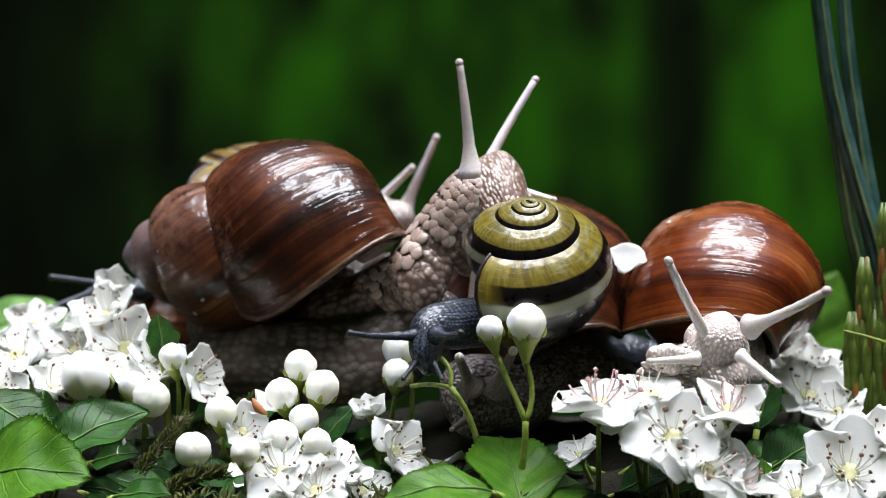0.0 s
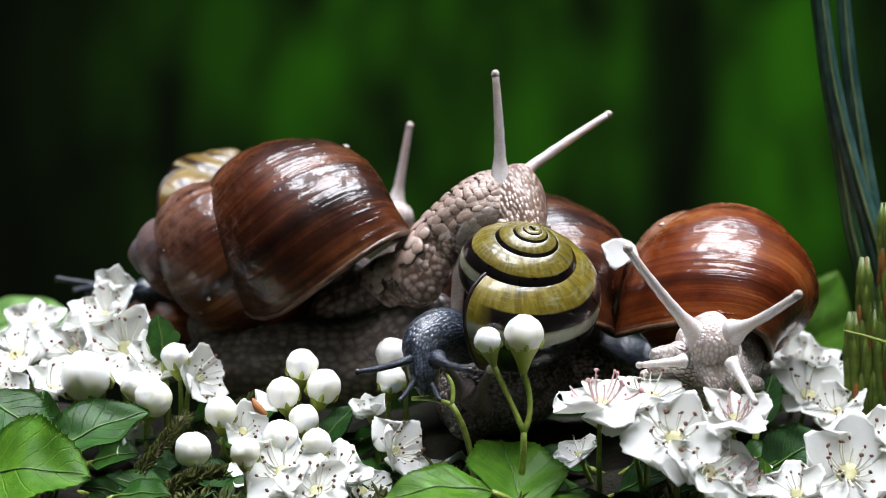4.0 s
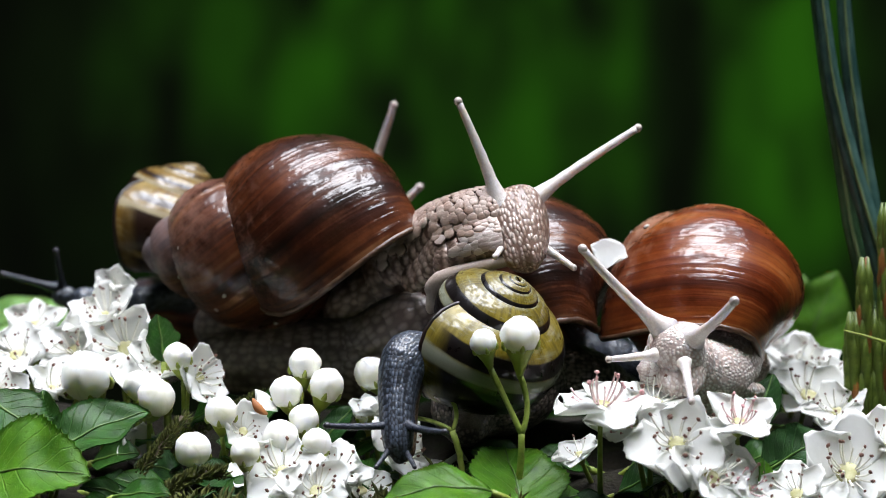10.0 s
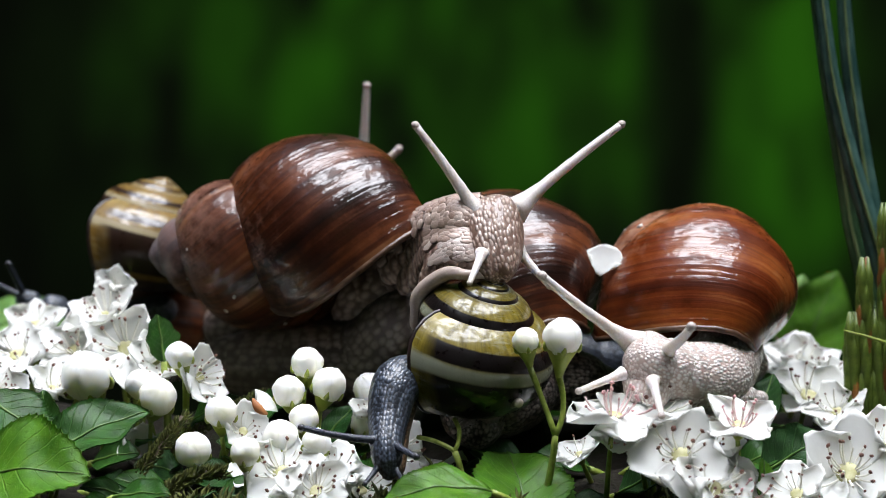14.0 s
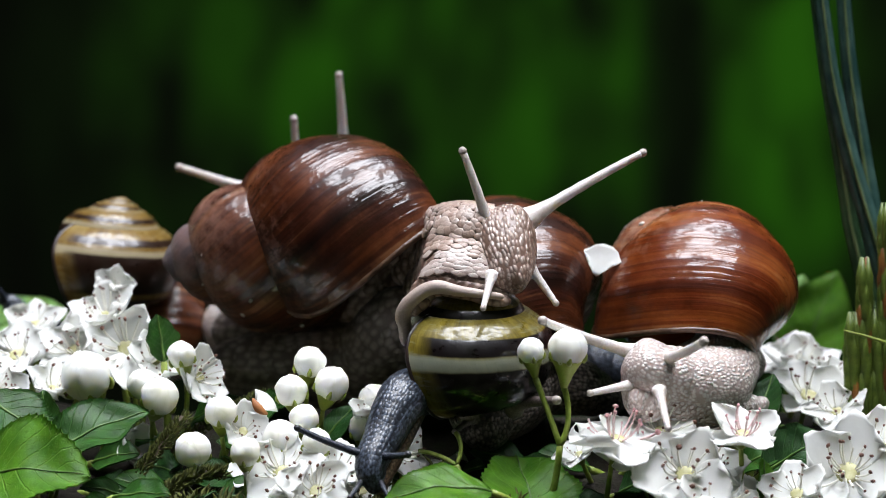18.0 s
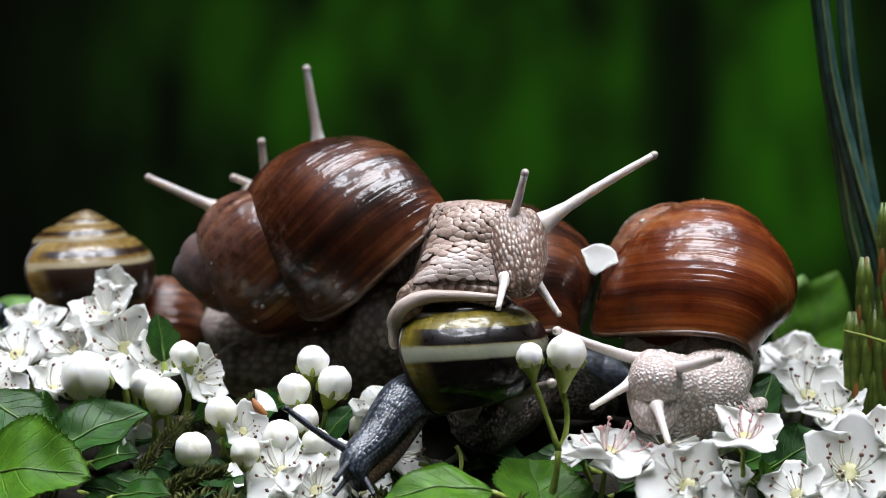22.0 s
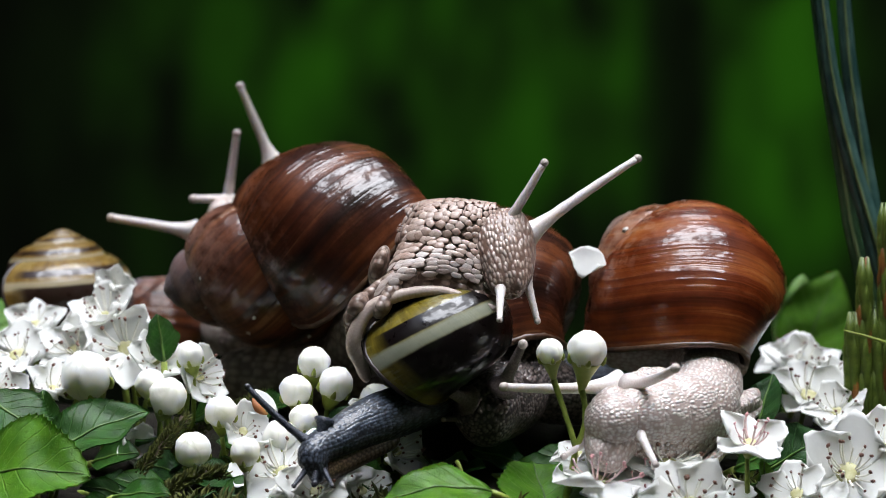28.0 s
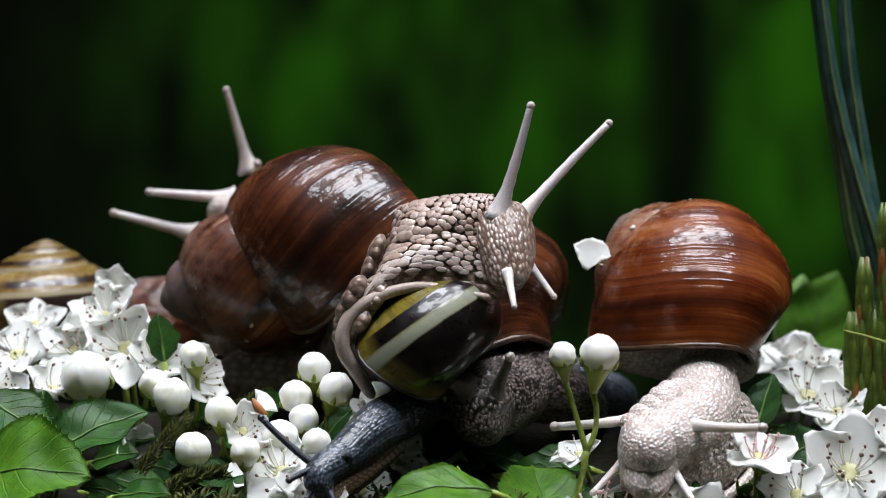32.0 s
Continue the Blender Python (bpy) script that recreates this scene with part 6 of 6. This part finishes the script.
def mossy_twig(a, b, sag, radius, seed):
    """A thin fallen twig wrapped in short moss leaves."""
    rnd = random.Random(seed)
    root = thing("mossy_twig", a, "thin fallen twig wrapped in olive moss", "twig", "mossy twigs")
    pts = [p - a for p in bend(a, b, sag, 14)]
    part("twig", mesh("twig", *tube(pts, np.linspace(radius, radius * 0.6, 14), 10), M_BARK), root)
    fuzz = []
    for i in range(420):
        k = rnd.uniform(0, 12.99)
        p = pts[int(k)].lerp(pts[int(k) + 1], k % 1)
        d = Vector((rnd.gauss(0, 1), rnd.gauss(0, 1), rnd.gauss(0.3, 1))).normalized()
        fuzz.append(tube([p + d * radius * 0.7, p + d * (radius + 0.0004), p + d * (radius + 0.0007) + Vector((0.0003, 0, 0.0004))], [0.00022, 0.0002, 0.00004], 5, False))
    part("moss_leaves", mesh("moss_leaves", *joined(fuzz), M_MOSS), root, "short olive moss leaves")


def build_litter():
    """Low leaves and stems, some in the shade-coloured green, that fill the gaps under the blossom."""
    rnd = random.Random(77)
    spots = [(190, 866, -14), (235, 850, -10), (300, 835, -4), (370, 866, -22), (415, 850, -10), (150, 790, 0), (470, 790, 2), (620, 760, 6), (740, 830, -2), (900, 850, -4), (950, 830, 0), (1080, 850, -12), (1230, 850, -6), (20, 860, -6), (150, 850, -8), (280, 850, -14), (330, 830, -6), (400, 860, -18), (400, 800, 0), (250, 760, 4), (600, 780, 4), (640, 800, 2), (690, 850, -8), (760, 860, -14), (820, 860, -6),
             (980, 870, -22), (1020, 850, -8), (1060, 800, 0), (1100, 860, -20), (1120, 800, -6), (1180, 870, -18), (1300, 800, -8), (1330, 870, -16), (1400, 830, -4), (1450, 870, -12), (1380, 730, 8), (1300, 760, 4), (1530, 760, 2), (330, 720, 6), (430, 720, 4)]
    for i, (u, v, d) in enumerate(spots):
        a = at(u + rnd.uniform(-20, 20), v, d)
        a.z = max(a.z - 0.003, mound(a.x, a.y) + 0.0006)
        ang = rnd.uniform(0, 6.28)
        b = a + Vector((math.cos(ang) * 0.010, -abs(math.sin(ang)) * 0.006, rnd.uniform(0.0, 0.005)))
        leaf("litter%d" % i, a, b, (rnd.uniform(-0.4, 0.4), -0.6, 0.8), rnd.uniform(0.3, 0.42), rnd.choice((M_LEAF_SHADED, M_LEAF, M_LEAF)), rnd.choice((2, 3)), 0.25, 0.15, 200 + i, label="small dark green leaf low among the stems")


def build_moss():
    rnd = random.Random(5)
    pieces = []
    for i in range(3000):
        x, y = rnd.uniform(-0.09, 0.09), rnd.uniform(-0.05, 0.0)
        if noise.noise(Vector((x * 60, y * 60, 2))) < 0.05:
            continue
        z = mound(x, y)
        h = rnd.uniform(0.001, 0.0035)
        tip = Vector((x + rnd.uniform(-0.003, 0.003), y + rnd.uniform(-0.003, 0.003), z + h))
        pieces.append(tube(bend((x, y, z - 0.002), tip, (rnd.uniform(-0.001, 0.001), 0, 0.0005), 5), [0.0003, 0.0004, 0.0004, 0.0003, 0.00005], 5, False))
    tagged(new("moss", mesh("moss", *joined(pieces), M_MOSS)), "tufts of olive moss on the mound", "moss", kind="stuff")


build_blossom()
build_leaves()
build_side_plants()
build_litter()
mossy_twig(at(326, 742, -6), at(232, 856, -14), (0.0004, 0, 0.0006), 0.0009, 1)
mossy_twig(at(395, 838, -20), at(290, 872, -24), (0, 0, 0.001), 0.0008, 2)
mossy_twig(at(470, 700, 6), at(300, 800, 0), (0, 0, 0.001), 0.0007, 3)
build_moss()


def sway(key, rows):
    """Push a plant aside: rows of seconds and shifts across, down (tenths of a millimetre) and lean in degrees."""
    ob = FLOWERS[key]
    m = ob.matrix_basis.copy()
    ts = sorted({0.0, *[r[0] for r in rows], 32.0})
    out = []
    for t in ts:
        du, dv, lean = hermite(rows, t)
        out.append((t, Matrix.Translation((du * 1e-4, 0, -dv * 1e-4)) @ Matrix.Translation(m.translation) @ pose(0, 0, 0, 0, lean, 0) @ pose(0, 0, 0) @ Matrix.Translation(-m.translation) @ m))
    walk(ob, out)


def motions():
    for s in SNAILS:
        s.key()
    twin = [(0, 0, 0, 0), (3, 2, 14, 0), (6, -16, 24, -2), (9, -12, 24, -2), (11, 4, 18, 0), (13, 40, 20, 3), (17, 57, 38, 4), (19, 58, 43, 4), (23, 55, 50, 4), (25.5, 62, 46, 5), (28, 84, 44, 6), (32, 102, 50, 7)]
    sway("twin", twin)
    sway("bare", [(0, 0, 0, 0), (3, 2, 18, 4), (6, 0, 50, 12), (9, 2, 66, 16), (13, 6, 100, 18), (17, 10, 125, 18), (23, 10, 160, 20), (32, 10, 190, 20)])
    sway("b1", [(0, 0, 0, 0), (9, 2, 4, 0), (11, 6, 6, 0), (13, 22, 14, 3), (17, 25, 56, 6), (19, 28, 66, 8), (21, 20, 75, 8), (25.5, 5, 112, 10), (28, 0, 130, 10), (32, 10, 190, 12)])
    for k in ("b2", "b3", "b4", "b11", "b12", "b13"):
        sway(k, [(0, 0, 0, 0), (9, 6, 10, 0), (13, 12, 24, 0), (17, 18, 55, 2), (19, 22, 68, 3), (23, 26, 86, 4), (28, 30, 112, 6), (32, 32, 150, 8)])
    sway("b5", [(0, 0, 0, 0), (6, 15, 20, 0), (13, 18, 24, 0), (17, 22, 38, 0), (19, 26, 44, 2), (25.5, 30, 48, 3), (32, 52, 80, 6)])
    for k in ("bud0", "bud1", "bud2"):
        sway(k, [(0, 0, 0, 0), (9, 7, -3, 0), (19, 18, -6, 1), (25.5, 24, -8, 1), (32, 24, 4, 1)])
    for k in ("bud8", "bud9", "bud10"):
        sway(k, [(0, 0, 0, 0), (9, 8, -1, 0), (19, 16, -4, 1), (32, 36, -4, 2)])
    sway("bud13", [(0, 0, 0, 0), (3, -4, 4, 0), (6, -34, 25, -2), (9, -48, 38, -3), (13, -52, 65, -4), (20, -40, 95, -4), (32, -40, 88, -4)])
    sway("bud14", [(0, 0, 0, 0), (3, -4, 4, 0), (6, -27, 32, -2), (9, -45, 60, -3), (13, -55, 85, -4), (20, -60, 97, -4), (32, -60, 92, -4)])
    for k in ("c1", "c2"):
        sway(k, [(0, 0, 0, 0), (9, 4, 16, 0), (17, 22, 32, 0), (25.5, 50, 42, 2), (32, 50, 52, 2)])


motions()
